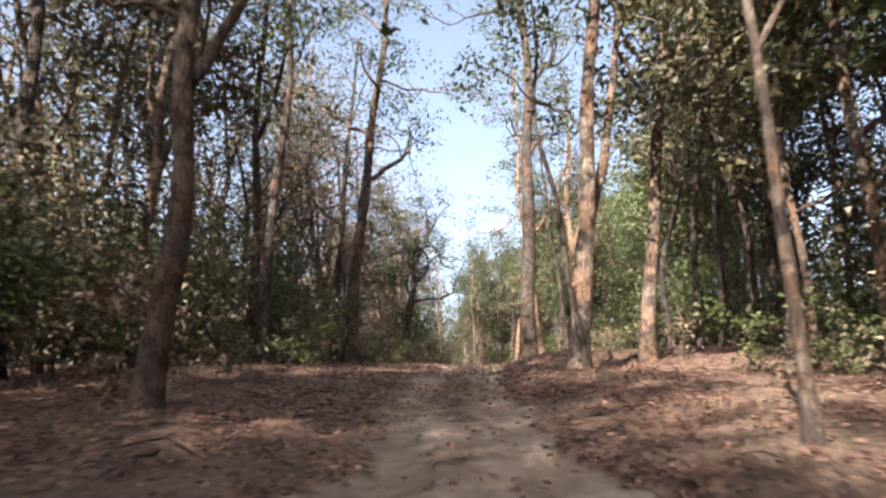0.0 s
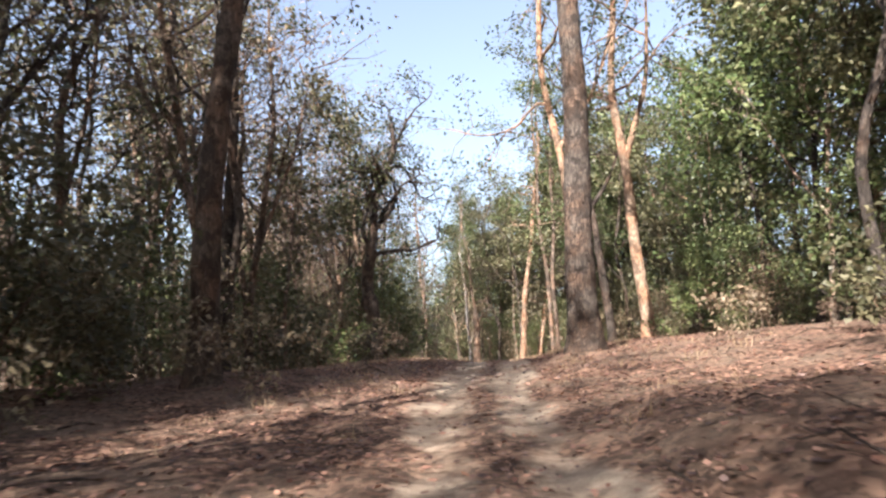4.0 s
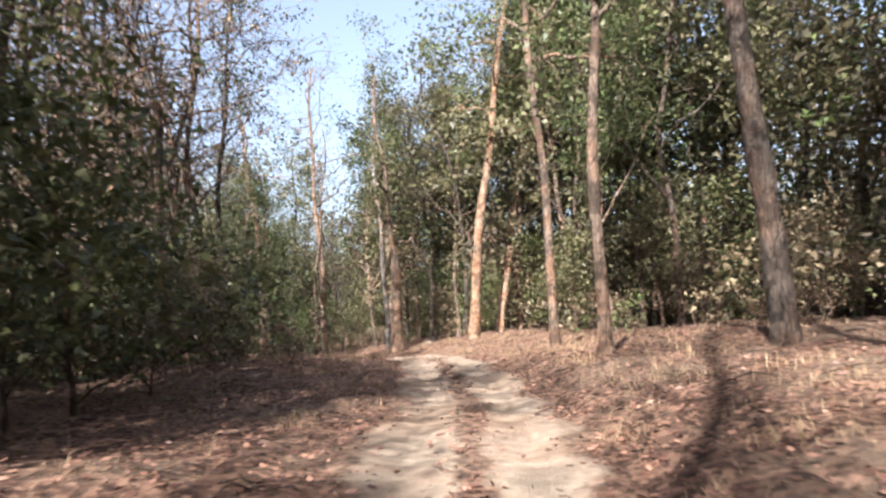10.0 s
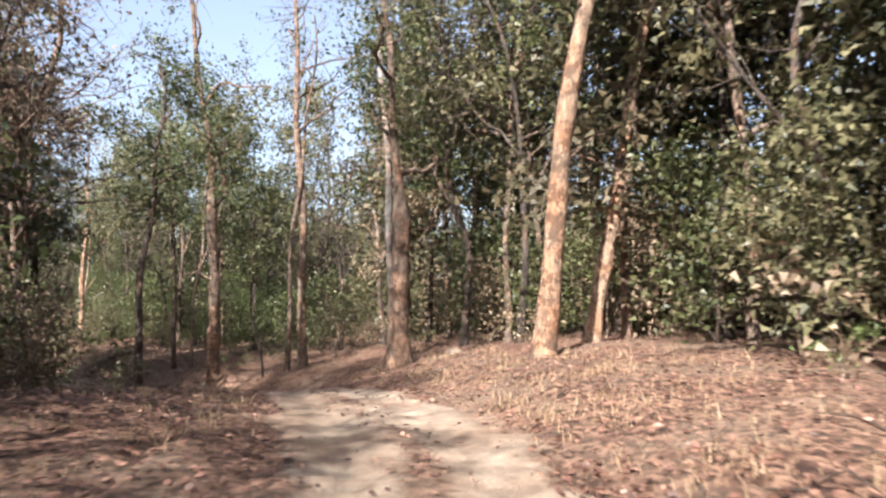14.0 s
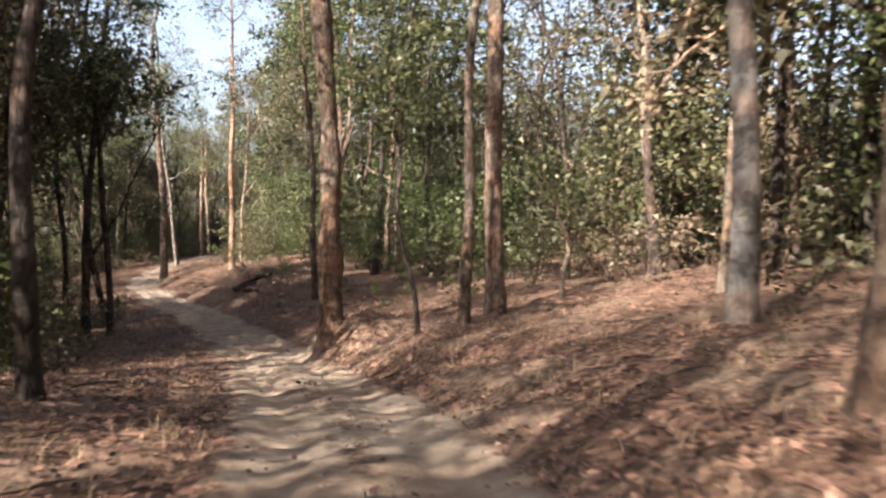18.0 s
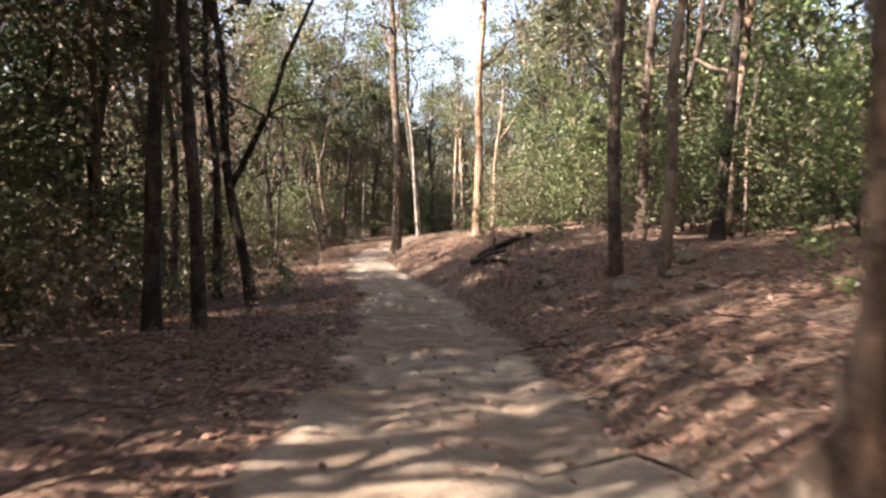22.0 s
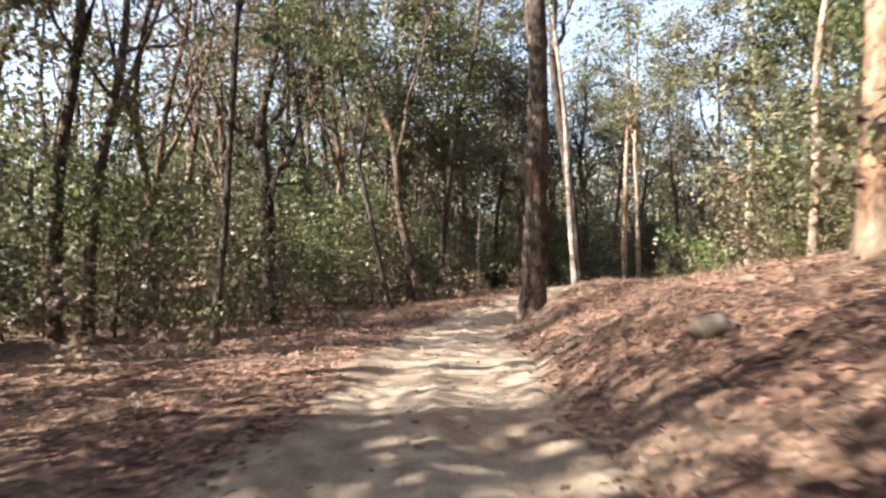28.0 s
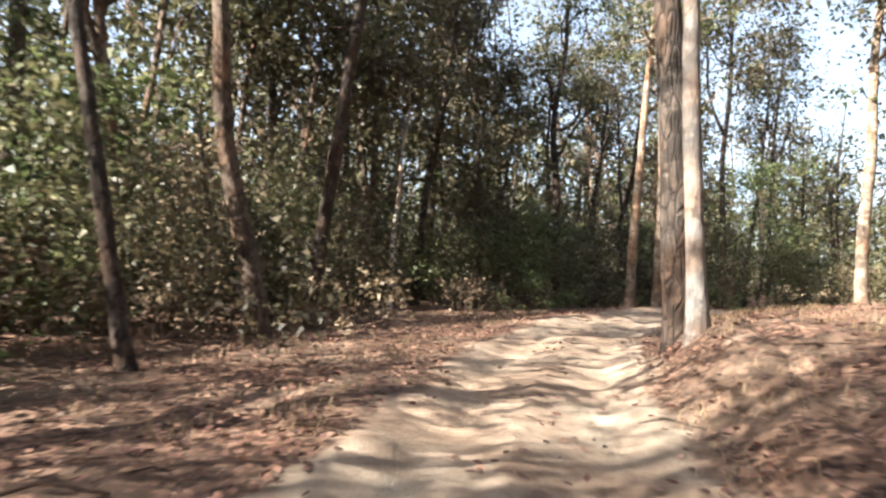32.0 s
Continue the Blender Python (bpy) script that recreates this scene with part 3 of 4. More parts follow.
tree("tree", "slim dark tree in a row at the bend", -17.7, 117.75, 0.3, 18, (0.01, 0.0), 0.4, 3.6, 7, seed=36, lead=False)
tree("tree", "dark straight tree in a row at the bend", -18.4, 117.15, 0.36, 19, (0.02, 0.0), 0.4, 4, 7, seed=37, lead=False)
tree("tree", "dark tree behind the row at the bend", -26.0, 125.0, 0.34, 18, (0.0, 0.0), 0.35, 4, 7, seed=38, lead=False)
tree("tree", "leaning dark tree forking near the ground", -21.9, 122.9, 0.34, 16, (-0.07, -0.05), 0.22, 4.5, 7, seed=39)
tree("tree", "slim sunlit tree beside a boulder", -10.0, 123.3, 0.26, 16, (0.0, 0.0), 0.4, 3.2, 6, seed=40, bark=BARK_PALE)
tree("tree", "slim mottled tree among stones on the bank", -11.45, 124.4, 0.32, 19, (-0.02, 0.0), 0.42, 4, 7, seed=65, bark=BARK_BROWN, lead=False)
tree("tree", "tall brown tree on the bank", -14.3, 134.4, 0.42, 20, (-0.02, 0.0), 0.4, 4.5, 7, seed=41, bark=BARK_BROWN)
tree("tree", "tall tree with sunlit pinkish trunk on the bank", -25.4, 141.3, 0.46, 22, (-0.02, 0.0), 0.36, 5, 8, seed=42, lead=False, bark=BARK_TAN, flare=1.8)
tree("tree", "thin pale tree on the bank", -28.2, 147.7, 0.2, 15, (0.02, 0.0), 0.36, 3, 6, seed=43, bark=BARK_PALE)
tree("tree", "tall scarred tree with root flare at the track's edge", -34.85, 146.75, 0.68, 23, (0.015, 0.01), 0.44, 5.5, 7, seed=44, lead=(0.44, 2.6, 1.15), bark=BARK_BROWN, flare=1.7, knobs=0.14)
tree("tree", "tall dark tree behind the scarred one", -40.15, 156.95, 0.5, 24, (-0.10, -0.05), 0.38, 5, seed=45, lead=False)
tree("tree", "slim pale-grey tree with flared foot", -39.55, 155.8, 0.27, 20, (-0.08, -0.06), 0.38, 4, seed=46, lead=False, bark=BARK_GREY, flare=2.0, bend=0.12)
tree("tree", "pale sunlit slender trunk", -48.5, 174.8, 0.42, 19, (0.0, -0.02), 0.38, 4, seed=47, lead=False, bark=BARK_PALE, bend=0.1)
tree("tree", "pale sunlit slender trunk", -47.25, 174.5, 0.36, 18, (-0.01, -0.02), 0.38, 4, seed=48, lead=False, bark=BARK_PALE, bend=0.1)
tree("tree", "dark reddish tree at the thicket's edge", -54.6, 179.9, 0.5, 19, (-0.03, 0.0), 0.36, 4, seed=49, lead=False)
tree("tree", "sunlit tree far up the bend", -40.2, 174.7, 0.45, 20, (-0.05, 0.0), 0.36, 4, seed=50, lead=False, bark=BARK_PALE)
tree("tree", "curving sunlit tree with rough pale bark", -49.5, 156.85, 0.5, 20, (-0.16, -0.09), 0.36, 5, seed=51, bark=BARK_BROWN, bend=0.6)
tree("tree", "dark tree leaning over the thicket", -51.0, 159.55, 0.42, 21, (0.08, 0.06), 0.38, 4.5, seed=52, lead=False)
tree("tree", "thin dark leaning tree", -46.1, 151.8, 0.26, 16, (-0.23, -0.16), 0.38, 3.5, seed=53)
tree("tree", "big dark tree wrapped in foliage", -44.75, 145.0, 0.6, 12, (0.02, 0.0), 0.3, 4.2, 9, 7, per_twig=6, lead=False, seed=54)
tree("tree", "dark slim tree deep in the wood", -43.8, 137.8, 0.4, 18, (0.0, 0.0), 0.4, 4, seed=55)
tree("tree", "slim dark tree with thin stem", -38.5, 139.5, 0.2, 14, (-0.01, 0.0), 0.4, 3, seed=56)
tree("dead_tree", "small bare white dead tree with forked top", -55.5, 168.0, 0.26, 8.9, (-0.01, 0.0), 0.72, 2.6, 6, 5, bark=BARK_WHITE, seed=57, per_twig=0, lead=(0.72, 2.6, 0.8), bend=0.1)

tree("tree", "big dark straight tree before the bend", -7.5, 91.0, 0.6, 11.5, (0.02, 0.0), 0.35, 4.5, per_twig=7, seed=61, lead=False)
# Added for shade on the track; the first two trunks stand out of view.
tree("tree", "tall full-crowned dark tree added to shade the track", -6.8, 5.6, 0.45, 24, (0.02, 0.0), 0.45, 6.5, 10, 8, per_twig=26, seed=72, lead=False)
tree("tree", "tall full-crowned dark tree added to shade the track", -9.4, 9.0, 0.42, 23, (0.02, 0.0), 0.45, 6, 10, 8, per_twig=26, seed=73, lead=False)
tree("tree", "tall full-crowned dark tree added to shade the track", -6.1, 24.5, 0.4, 22, (0.03, 0.0), 0.45, 6, 9, 8, per_twig=26, seed=66, lead=False)
tree("tree", "tall full-crowned dark tree added to shade the track", -7.6, 29.6, 0.44, 22, (0.02, 0.0), 0.42, 6, 9, 8, per_twig=26, seed=67)
tree("tree", "slim dark tree before the bend", -3.9, 85.8, 0.34, 20, (0.02, 0.0), 0.5, 5, 8, 7, per_twig=26, seed=68, lead=False)
tree("tree", "dark slim tree at the edge of the shade", -5.2, 100.0, 0.34, 13, (-0.02, 0.0), 0.4, 3.5, seed=62, lead=False)
tree("tree", "thin brown tree with peeling bark", 9.5, 102.8, 0.3, 19, (0.02, 0.0), 0.38, 3.6, seed=63, bark=BARK_BROWN)
tree("tree", "thin yellowish tree above fresh green shrubs", 4.7, 107.6, 0.2, 12, (0.0, 0.0), 0.3, 3.2, 7, 5, seed=64, bark=BARK_PALE, leaves=LEAF_DRY)

# ---- woods, shrubs ----


def prototype(name, label, bark, leaves, category="tree", **k):
    r = np.random.default_rng(k.pop("seed"))
    d = k.pop("diam")
    shown = 7 if "bare" in k else 4
    trunk, limb_parts, cards = grow(r, d / 2, darts=True, **k)
    top = new(name)
    tagged(top, label, category, {"tree": "tall trees of the wood" if k["height"] > 9 else "low leafy trees of the wood", "shrub": "shrubs of the wood"}.get(category, "seedlings of the forest floor"))
    part("trunk" if category == "tree" else "stem", mesh_of("trunk", *trunk, bark, True), top)
    for lp in limb_parts[:shown]:
        part("limb" if category == "tree" else "branch", mesh_of("limb", *lp, bark, True), top)
    part("crown" if category == "tree" else "foliage", mesh_of("crown", *cards, leaves), top)
    return top


TREES = [
    prototype("tree", "tall forest tree with dark trunk and green crown", BARK_DARK, LEAF_GREEN, seed=101, diam=0.36, height=19, lean=(0.03, 0.01), fork=0.3, spread=5, limbs=10, twigs=6, crown_size=0.58, leaf=0.30, per_twig=26),
    prototype("tree", "tall forest tree with brown trunk and olive crown", BARK_BROWN, LEAF_OLIVE, seed=102, diam=0.3, height=17, lean=(-0.04, 0.02), fork=0.28, spread=4.6, limbs=10, twigs=6, crown_size=0.58, leaf=0.30, per_twig=26),
    prototype("tree", "slim pale forest tree with light green crown", BARK_PALE, LEAF_BRIGHT, seed=103, diam=0.22, height=14, lean=(0.02, -0.03), fork=0.28, spread=4, limbs=9, twigs=6, crown_size=0.55, leaf=0.27, per_twig=13),
    prototype("tree", "tall dark tree with thin open crown", BARK_DARK, LEAF_OLIVE, seed=104, diam=0.42, height=22, lean=(0.01, 0.03), fork=0.45, spread=6, limbs=8, twigs=8, crown_size=0.55, leaf=0.28, per_twig=22),
    prototype("tree", "leafy middle-sized tree with low green boughs", BARK_DARK, LEAF_GREEN, seed=105, diam=0.2, height=8, lean=(-0.02, -0.02), fork=0.12, spread=3.4, limbs=13, twigs=6, crown_size=0.47, leaf=0.18, per_twig=20),
    prototype("tree", "leafy middle-sized tree with yellowing foliage", BARK_BROWN, LEAF_OLIVE, seed=106, diam=0.18, height=6.5, lean=(0.05, 0.0), fork=0.1, spread=3.2, limbs=13, twigs=6, crown_size=0.47, leaf=0.18, per_twig=20),
    prototype("tree", "tall nearly bare tree with grey twiggy crown", BARK_BROWN, LEAF_DRY, seed=107, diam=0.34, height=18, lean=(0.03, -0.02), fork=0.28, spread=6, limbs=9, twigs=14, crown_size=0.4, leaf=0.18, per_twig=5, bare=0.5, bend=0.5),
    prototype("tree", "tall crooked tree with sparse grey-green crown", BARK_DARK, LEAF_OLIVE, seed=108, diam=0.3, height=16, lean=(-0.05, 0.03), fork=0.3, spread=5.5, limbs=9, twigs=11, crown_size=0.36, leaf=0.21, per_twig=8, bare=0.3, bend=0.6),
]
SHRUBS = [
    prototype("shrub", "dense green shrub on the forest floor", BARK_DARK, LEAF_GREEN, "shrub", seed=111, diam=0.07, height=3.6, lean=(0.05, 0.0), fork=0.05, spread=2.0, limbs=11, twigs=5, crown_size=0.35, leaf=0.165, per_twig=12),
    prototype("shrub", "dense olive shrub with dry twigs", BARK_BROWN, LEAF_OLIVE, "shrub", seed=112, diam=0.06, height=3.0, lean=(-0.05, 0.0), fork=0.05, spread=1.9, limbs=11, twigs=5, crown_size=0.35, leaf=0.16, per_twig=12),
    prototype("shrub", "tall bushy shrub of yellow-green leaves", BARK_BROWN, LEAF_BRIGHT, "shrub", seed=113, diam=0.09, height=5.2, lean=(0.0, 0.05), fork=0.04, spread=2.4, limbs=13, twigs=5, crown_size=0.43, leaf=0.17, per_twig=12),
    prototype("shrub", "dry straw-coloured shrub with thin twigs", BARK_PALE, LEAF_DRY, "shrub", seed=114, diam=0.06, height=3.2, lean=(0.0, -0.05), fork=0.05, spread=2.0, limbs=10, twigs=5, crown_size=0.39, leaf=0.14, per_twig=9),
]


# gaps in the canopy: x, y and half width of the sunny places
SUNNY = ((2.0, 8.0, 7.5), (4.5, 9.6, 1.2), (3.4, 17.8, 0.6), (5.1, 28.0, 0.6), (5.1, 33.0, 1.2), (4.6, 36.4, 1.0),
         (4.2, 41.5, 1.8), (-2.2, 44.5, 1.0), (0.0, 48.0, 1.0), (6.0, 54.5, 2.0), (5.2, 60.0, 1.8), (7.0, 63.0, 1.5), (5.0, 68.0, 3.2), (6.0, 73.0, 3.0), (3.0, 81.5, 2.0),
         (2.4, 92.5, 2.5), (7.0, 92.5, 2.5), (6.0, 97.0, 1.5), (1.8, 104.0, 2.6), (-3.0, 105.7, 2.0), (-7.5, 110.5, 2.6), (-2.6, 113.0, 1.5), (-6.8, 115.5, 2.2), (-8.3, 117.5, 1.0),
         (-13.8, 121.4, 0.3), (-18.8, 126.6, 0.6), (-28.0, 134.2, 1.6), (-30.6, 138.0, 1.4))
SUNNY += ((-26.5, 139.5, 1.8), (-35.2, 143.0, 1.8), (-32.5, 144.8, 1.6), (-36.5, 141.0, 1.5), (-39.6, 151.0, 1.8), (-41.7, 156.0, 2.0), (-38.0, 155.0, 1.5), (-46.0, 162.0, 2.0), (-49.3, 156.5, 1.5))


def in_sun_gap(x, y):
    """True where a tall tree would close one of the gaps."""
    bad = np.zeros(np.shape(x), bool)
    sx, sy = math.sin(SUN_AZ), math.cos(SUN_AZ)
    for gx, gy, w in SUNNY:
        along = (x - gx) * sx + (y - gy) * sy
        across = np.abs((x - gx) * sy - (y - gy) * sx)
        bad |= (along > 3.5) & (along < 34) & (across < (0.6 * w + 0.5 if gy < 88 else w + 1.0))
    return bad


FIRST = set()


def scatter(kinds, weights, count, near_left, near_right, far, gap, seed, low=0.75, high=1.25, ylim=(-20, 205), tall=False):
    r = np.random.default_rng(seed)
    put = np.zeros((0, 2))
    tries = 0
    xs = r.uniform(-95, 50, 16000)
    ys = r.uniform(ylim[0], ylim[1], 16000)
    idx, u = lanes(xs, ys)
    yc = LINE[idx, 1]
    lim = np.where(u > 0, np.interp(yc, *near_right), np.interp(yc, *near_left))
    ok = (np.abs(u) > lim) & (np.abs(u) < far)
    ok &= (np.hypot(xs + 48.6, ys - 158.8) > 3.6) & (np.hypot(xs + 54.0, ys - 166.3) > 2.8)
    gappy = in_sun_gap(xs, ys) if tall else np.zeros(len(xs), bool)
    zs = ground_z(xs, ys)
    made = 0
    for x, y, z, good, thin in zip(xs, ys, zs, ok, gappy):
        if not good or made >= count:
            continue
        if len(put) and ((put - (x, y)) ** 2).sum(1).min() < gap * gap:
            continue
        put = np.vstack([put, (x, y)])
        k = kinds[r.choice(len(kinds), p=weights)]
        s = r.uniform(low, high)
        if thin:
            # only nearly bare trees stand where the sun comes through
            k = TREES[6]
            if r.uniform() < (0.6 if low < 1 else 1.0):
                continue
        m = pose(x, y, z - 0.03, 0, 0, r.uniform(0, 360)) @ Matrix.Scale(s, 4)
        if id(k) not in FIRST:
            k.matrix_basis = m
            FIRST.add(id(k))
        else:
            c = k.copy()
            scene.collection.objects.link(c)
            for ch in k.children:
                d = ch.copy()
                scene.collection.objects.link(d)
                d.parent = c
            c.matrix_basis = m
        made += 1
    return made


LEFT_T = ((-60, 38, 44, 58, 63, 68, 80, 84, 100, 118, 150, 160), (6.5, 7.5, 9.5, 10.0, 8.0, 10.0, 10.0, 8.0, 8.0, 7.5, 8.5, 12.0))
RIGHT_T = ((-60, 30, 42, 46, 72, 78, 86, 108, 116, 140, 150, 220), (7.0, 9.5, 10.0, 14.0, 14.0, 11.0, 9.0, 10.0, 9.0, 9.0, 9.5, 7.5))
NONE = ((0, 1), (99, 99))
LEFT_B = ((-60, 38, 44, 84, 100, 220), (12.0, 12.0, 10.0, 10.0, 9.0, 10.0))
RIGHT_B = ((-60, 10, 20, 45, 60, 86, 108, 116, 220), (8.0, 9.0, 13.5, 13.5, 12.0, 11.0, 12.0, 11.0, 10.0))
LEFT_S = ((-60, 44, 45, 52, 54, 60, 100, 118, 135, 145, 158, 170), (99.0, 99.0, 9.5, 9.5, 6.5, 6.5, 7.0, 7.5, 7.5, 8.0, 8.0, 7.0))
RIGHT_S = ((-60, 10, 20, 45, 60, 78, 86, 108, 116, 140, 150, 220), (7.5, 8.0, 11.5, 11.5, 10.0, 10.5, 8.5, 11.0, 9.5, 8.5, 8.5, 7.0))
HIGH = [TREES[0], TREES[1], TREES[3]]
MIXED = [TREES[0], TREES[1], TREES[2], TREES[3], TREES[7]]
OPEN = [TREES[3], TREES[6], TREES[7], TREES[1]]
# unseen oversized trees behind the start, added to shade the first stretch
scatter(HIGH, [0.4, 0.3, 0.3], 26, ((0, 1), (5.0, 5.0)), ((0, 1), (4.5, 4.5)), 17, 2.8, 205, 1.2, 1.55, (-36, 4), True)
scatter(OPEN, [0.32, 0.22, 0.28, 0.18], 34, LEFT_T, NONE, 17, 3.0, 206, ylim=(4, 62), tall=True)
scatter(MIXED, [0.3, 0.25, 0.08, 0.22, 0.15], 32, NONE, RIGHT_T, 16, 2.9, 207, ylim=(4, 62), tall=True)
scatter(MIXED, [0.3, 0.25, 0.1, 0.2, 0.15], 70, LEFT_T, RIGHT_T, 17, 2.5, 208, ylim=(62, 112), tall=True)
scatter(MIXED, [0.25, 0.25, 0.12, 0.18, 0.2], 32, NONE, RIGHT_T, 16, 3.0, 209, ylim=(108, 205), tall=True)
scatter(OPEN, [0.3, 0.15, 0.3, 0.25], 36, LEFT_T, NONE, 17, 2.8, 210, ylim=(128, 205), tall=True)
scatter(MIXED, [0.3, 0.25, 0.08, 0.22, 0.15], 20, LEFT_T, NONE, 17, 2.6, 212, ylim=(106, 128), tall=True)
scatter([TREES[2], TREES[5]], [0.6, 0.4], 6, NONE, ((0, 1), (12.0, 12.0)), 22, 3.0, 213, ylim=(46, 76), tall=True)
scatter(TREES[4:6], [0.6, 0.4], 38, LEFT_B, RIGHT_B, 18, 4.0, 204, ylim=(4, 205), tall=True)
scatter(TREES[4:6], [0.7, 0.3], 12, ((0, 1), (9.0, 9.0)), NONE, 17, 2.4, 214, 0.9, 1.4, (76, 102), True)
scatter(TREES[4:6], [0.7, 0.3], 8, ((0, 1), (9.0, 9.0)), NONE, 17, 2.4, 215, 0.9, 1.4, (120, 140), True)
scatter(TREES[4:6], [0.6, 0.4], 9, NONE, ((0, 1), (5.0, 5.0)), 14, 2.2, 216, 0.9, 1.5, (172, 200))
scatter(SHRUBS, [0.36, 0.34, 0.1, 0.2], 238, LEFT_S, RIGHT_S, 14, 1.7, 202)
scatter([SHRUBS[1], SHRUBS[3], SHRUBS[0]], [0.4, 0.35, 0.25], 58, ((0, 30, 36, 45), (8.0, 8.0, 8.5, 10.5)), NONE, 15, 1.8, 211, ylim=(4, 45))


SEEDLINGS = [
    prototype("seedling", "low dry straw-coloured plant on the leafy ground", BARK_PALE, LEAF_DRY, "seedling", seed=121, diam=0.02, height=0.9, lean=(0.05, 0.0), fork=0.05, spread=0.8, limbs=5, twigs=3, crown_size=0.16, leaf=0.11, per_twig=5),
    prototype("seedling", "low green seedling on the leafy ground", BARK_BROWN, LEAF_BRIGHT, "seedling", seed=122, diam=0.02, height=0.8, lean=(-0.05, 0.0), fork=0.05, spread=0.75, limbs=5, twigs=3, crown_size=0.15, leaf=0.13, per_twig=5),
    prototype("seedling", "low olive seedling with drooping leaves", BARK_BROWN, LEAF_OLIVE, "seedling", seed=123, diam=0.02, height=1.1, lean=(0.0, 0.05), fork=0.05, spread=0.8, limbs=5, twigs=3, crown_size=0.16, leaf=0.14, per_twig=5),
]
LEFT_P = ((-60, 60, 100, 150, 160), (3.5, 4.0, 4.0, 3.2, 3.2))
RIGHT_P = ((-60, 60, 78, 108, 114, 140, 150, 220), (6.0, 6.5, 6.0, 7.0, 5.5, 5.0, 5.0, 4.0))
scatter(SEEDLINGS, [0.45, 0.2, 0.35], 260, LEFT_P, RIGHT_P, 9.5, 1.0, 203, 0.6, 1.5)


def undergrowth():
    """Low and middle growth deeper in the wood, one tangle of leaves and stems."""
    r = np.random.default_rng(251)
    xs, ys = r.uniform(-90, 45, 12000), r.uniform(-10, 205, 12000)
    idx, u = lanes(xs, ys)
    yc = LINE[idx, 1]
    lim = np.where(u > 0, np.interp(yc, *RIGHT_S), np.interp(yc, *LEFT_S)) + 3.0
    ok = (np.abs(u) > lim) & (np.abs(u) < 30) & ~((u < 0) & (ys < 44) & (r.uniform(0, 1, len(xs)) < 0.5))
    xs, ys = xs[ok][:1400], ys[ok][:1400]
    zs = ground_z(xs, ys)
    stems, cards = [], [[], []]
    for k, (x, y, z) in enumerate(zip(xs, ys, zs)):
        h = r.uniform(1.5, 7.5)
        p = np.array([(x, y, z - 0.1), (x + r.normal(0, 0.2), y + r.normal(0, 0.2), z + h * 0.5), (x + r.normal(0, 0.5), y + r.normal(0, 0.5), z + h)])
        stems.append(tube(p, np.array([0.05, 0.035, 0.01]) * r.uniform(0.7, 1.8), 5))
        m = 18
        c = np.stack([r.normal(x, 0.9, m), r.normal(y, 0.9, m), z + h * r.uniform(0.08, 1.05, m)], 1)
        c = np.repeat(c, 24, 0) + r.normal(0, 0.28, (m * 24, 3))
        cards[k % 2].append(leaf_darts(c, 0.2, r))
    ob = new("undergrowth_stems", mesh_of("undergrowth_stems", *merged(stems), BARK_BROWN, True))
    tagged(ob, "thin brown stems of the tangled undergrowth", "undergrowth", kind="stuff")
    for c, mat, lab in ((cards[0], LEAF_GREEN, "green leaves of the tangled undergrowth"), (cards[1], LEAF_OLIVE, "olive leaves of the tangled undergrowth")):
        ob = new("undergrowth", mesh_of("undergrowth", *merged(c), mat))
        tagged(ob, lab, "undergrowth", kind="stuff")


undergrowth()


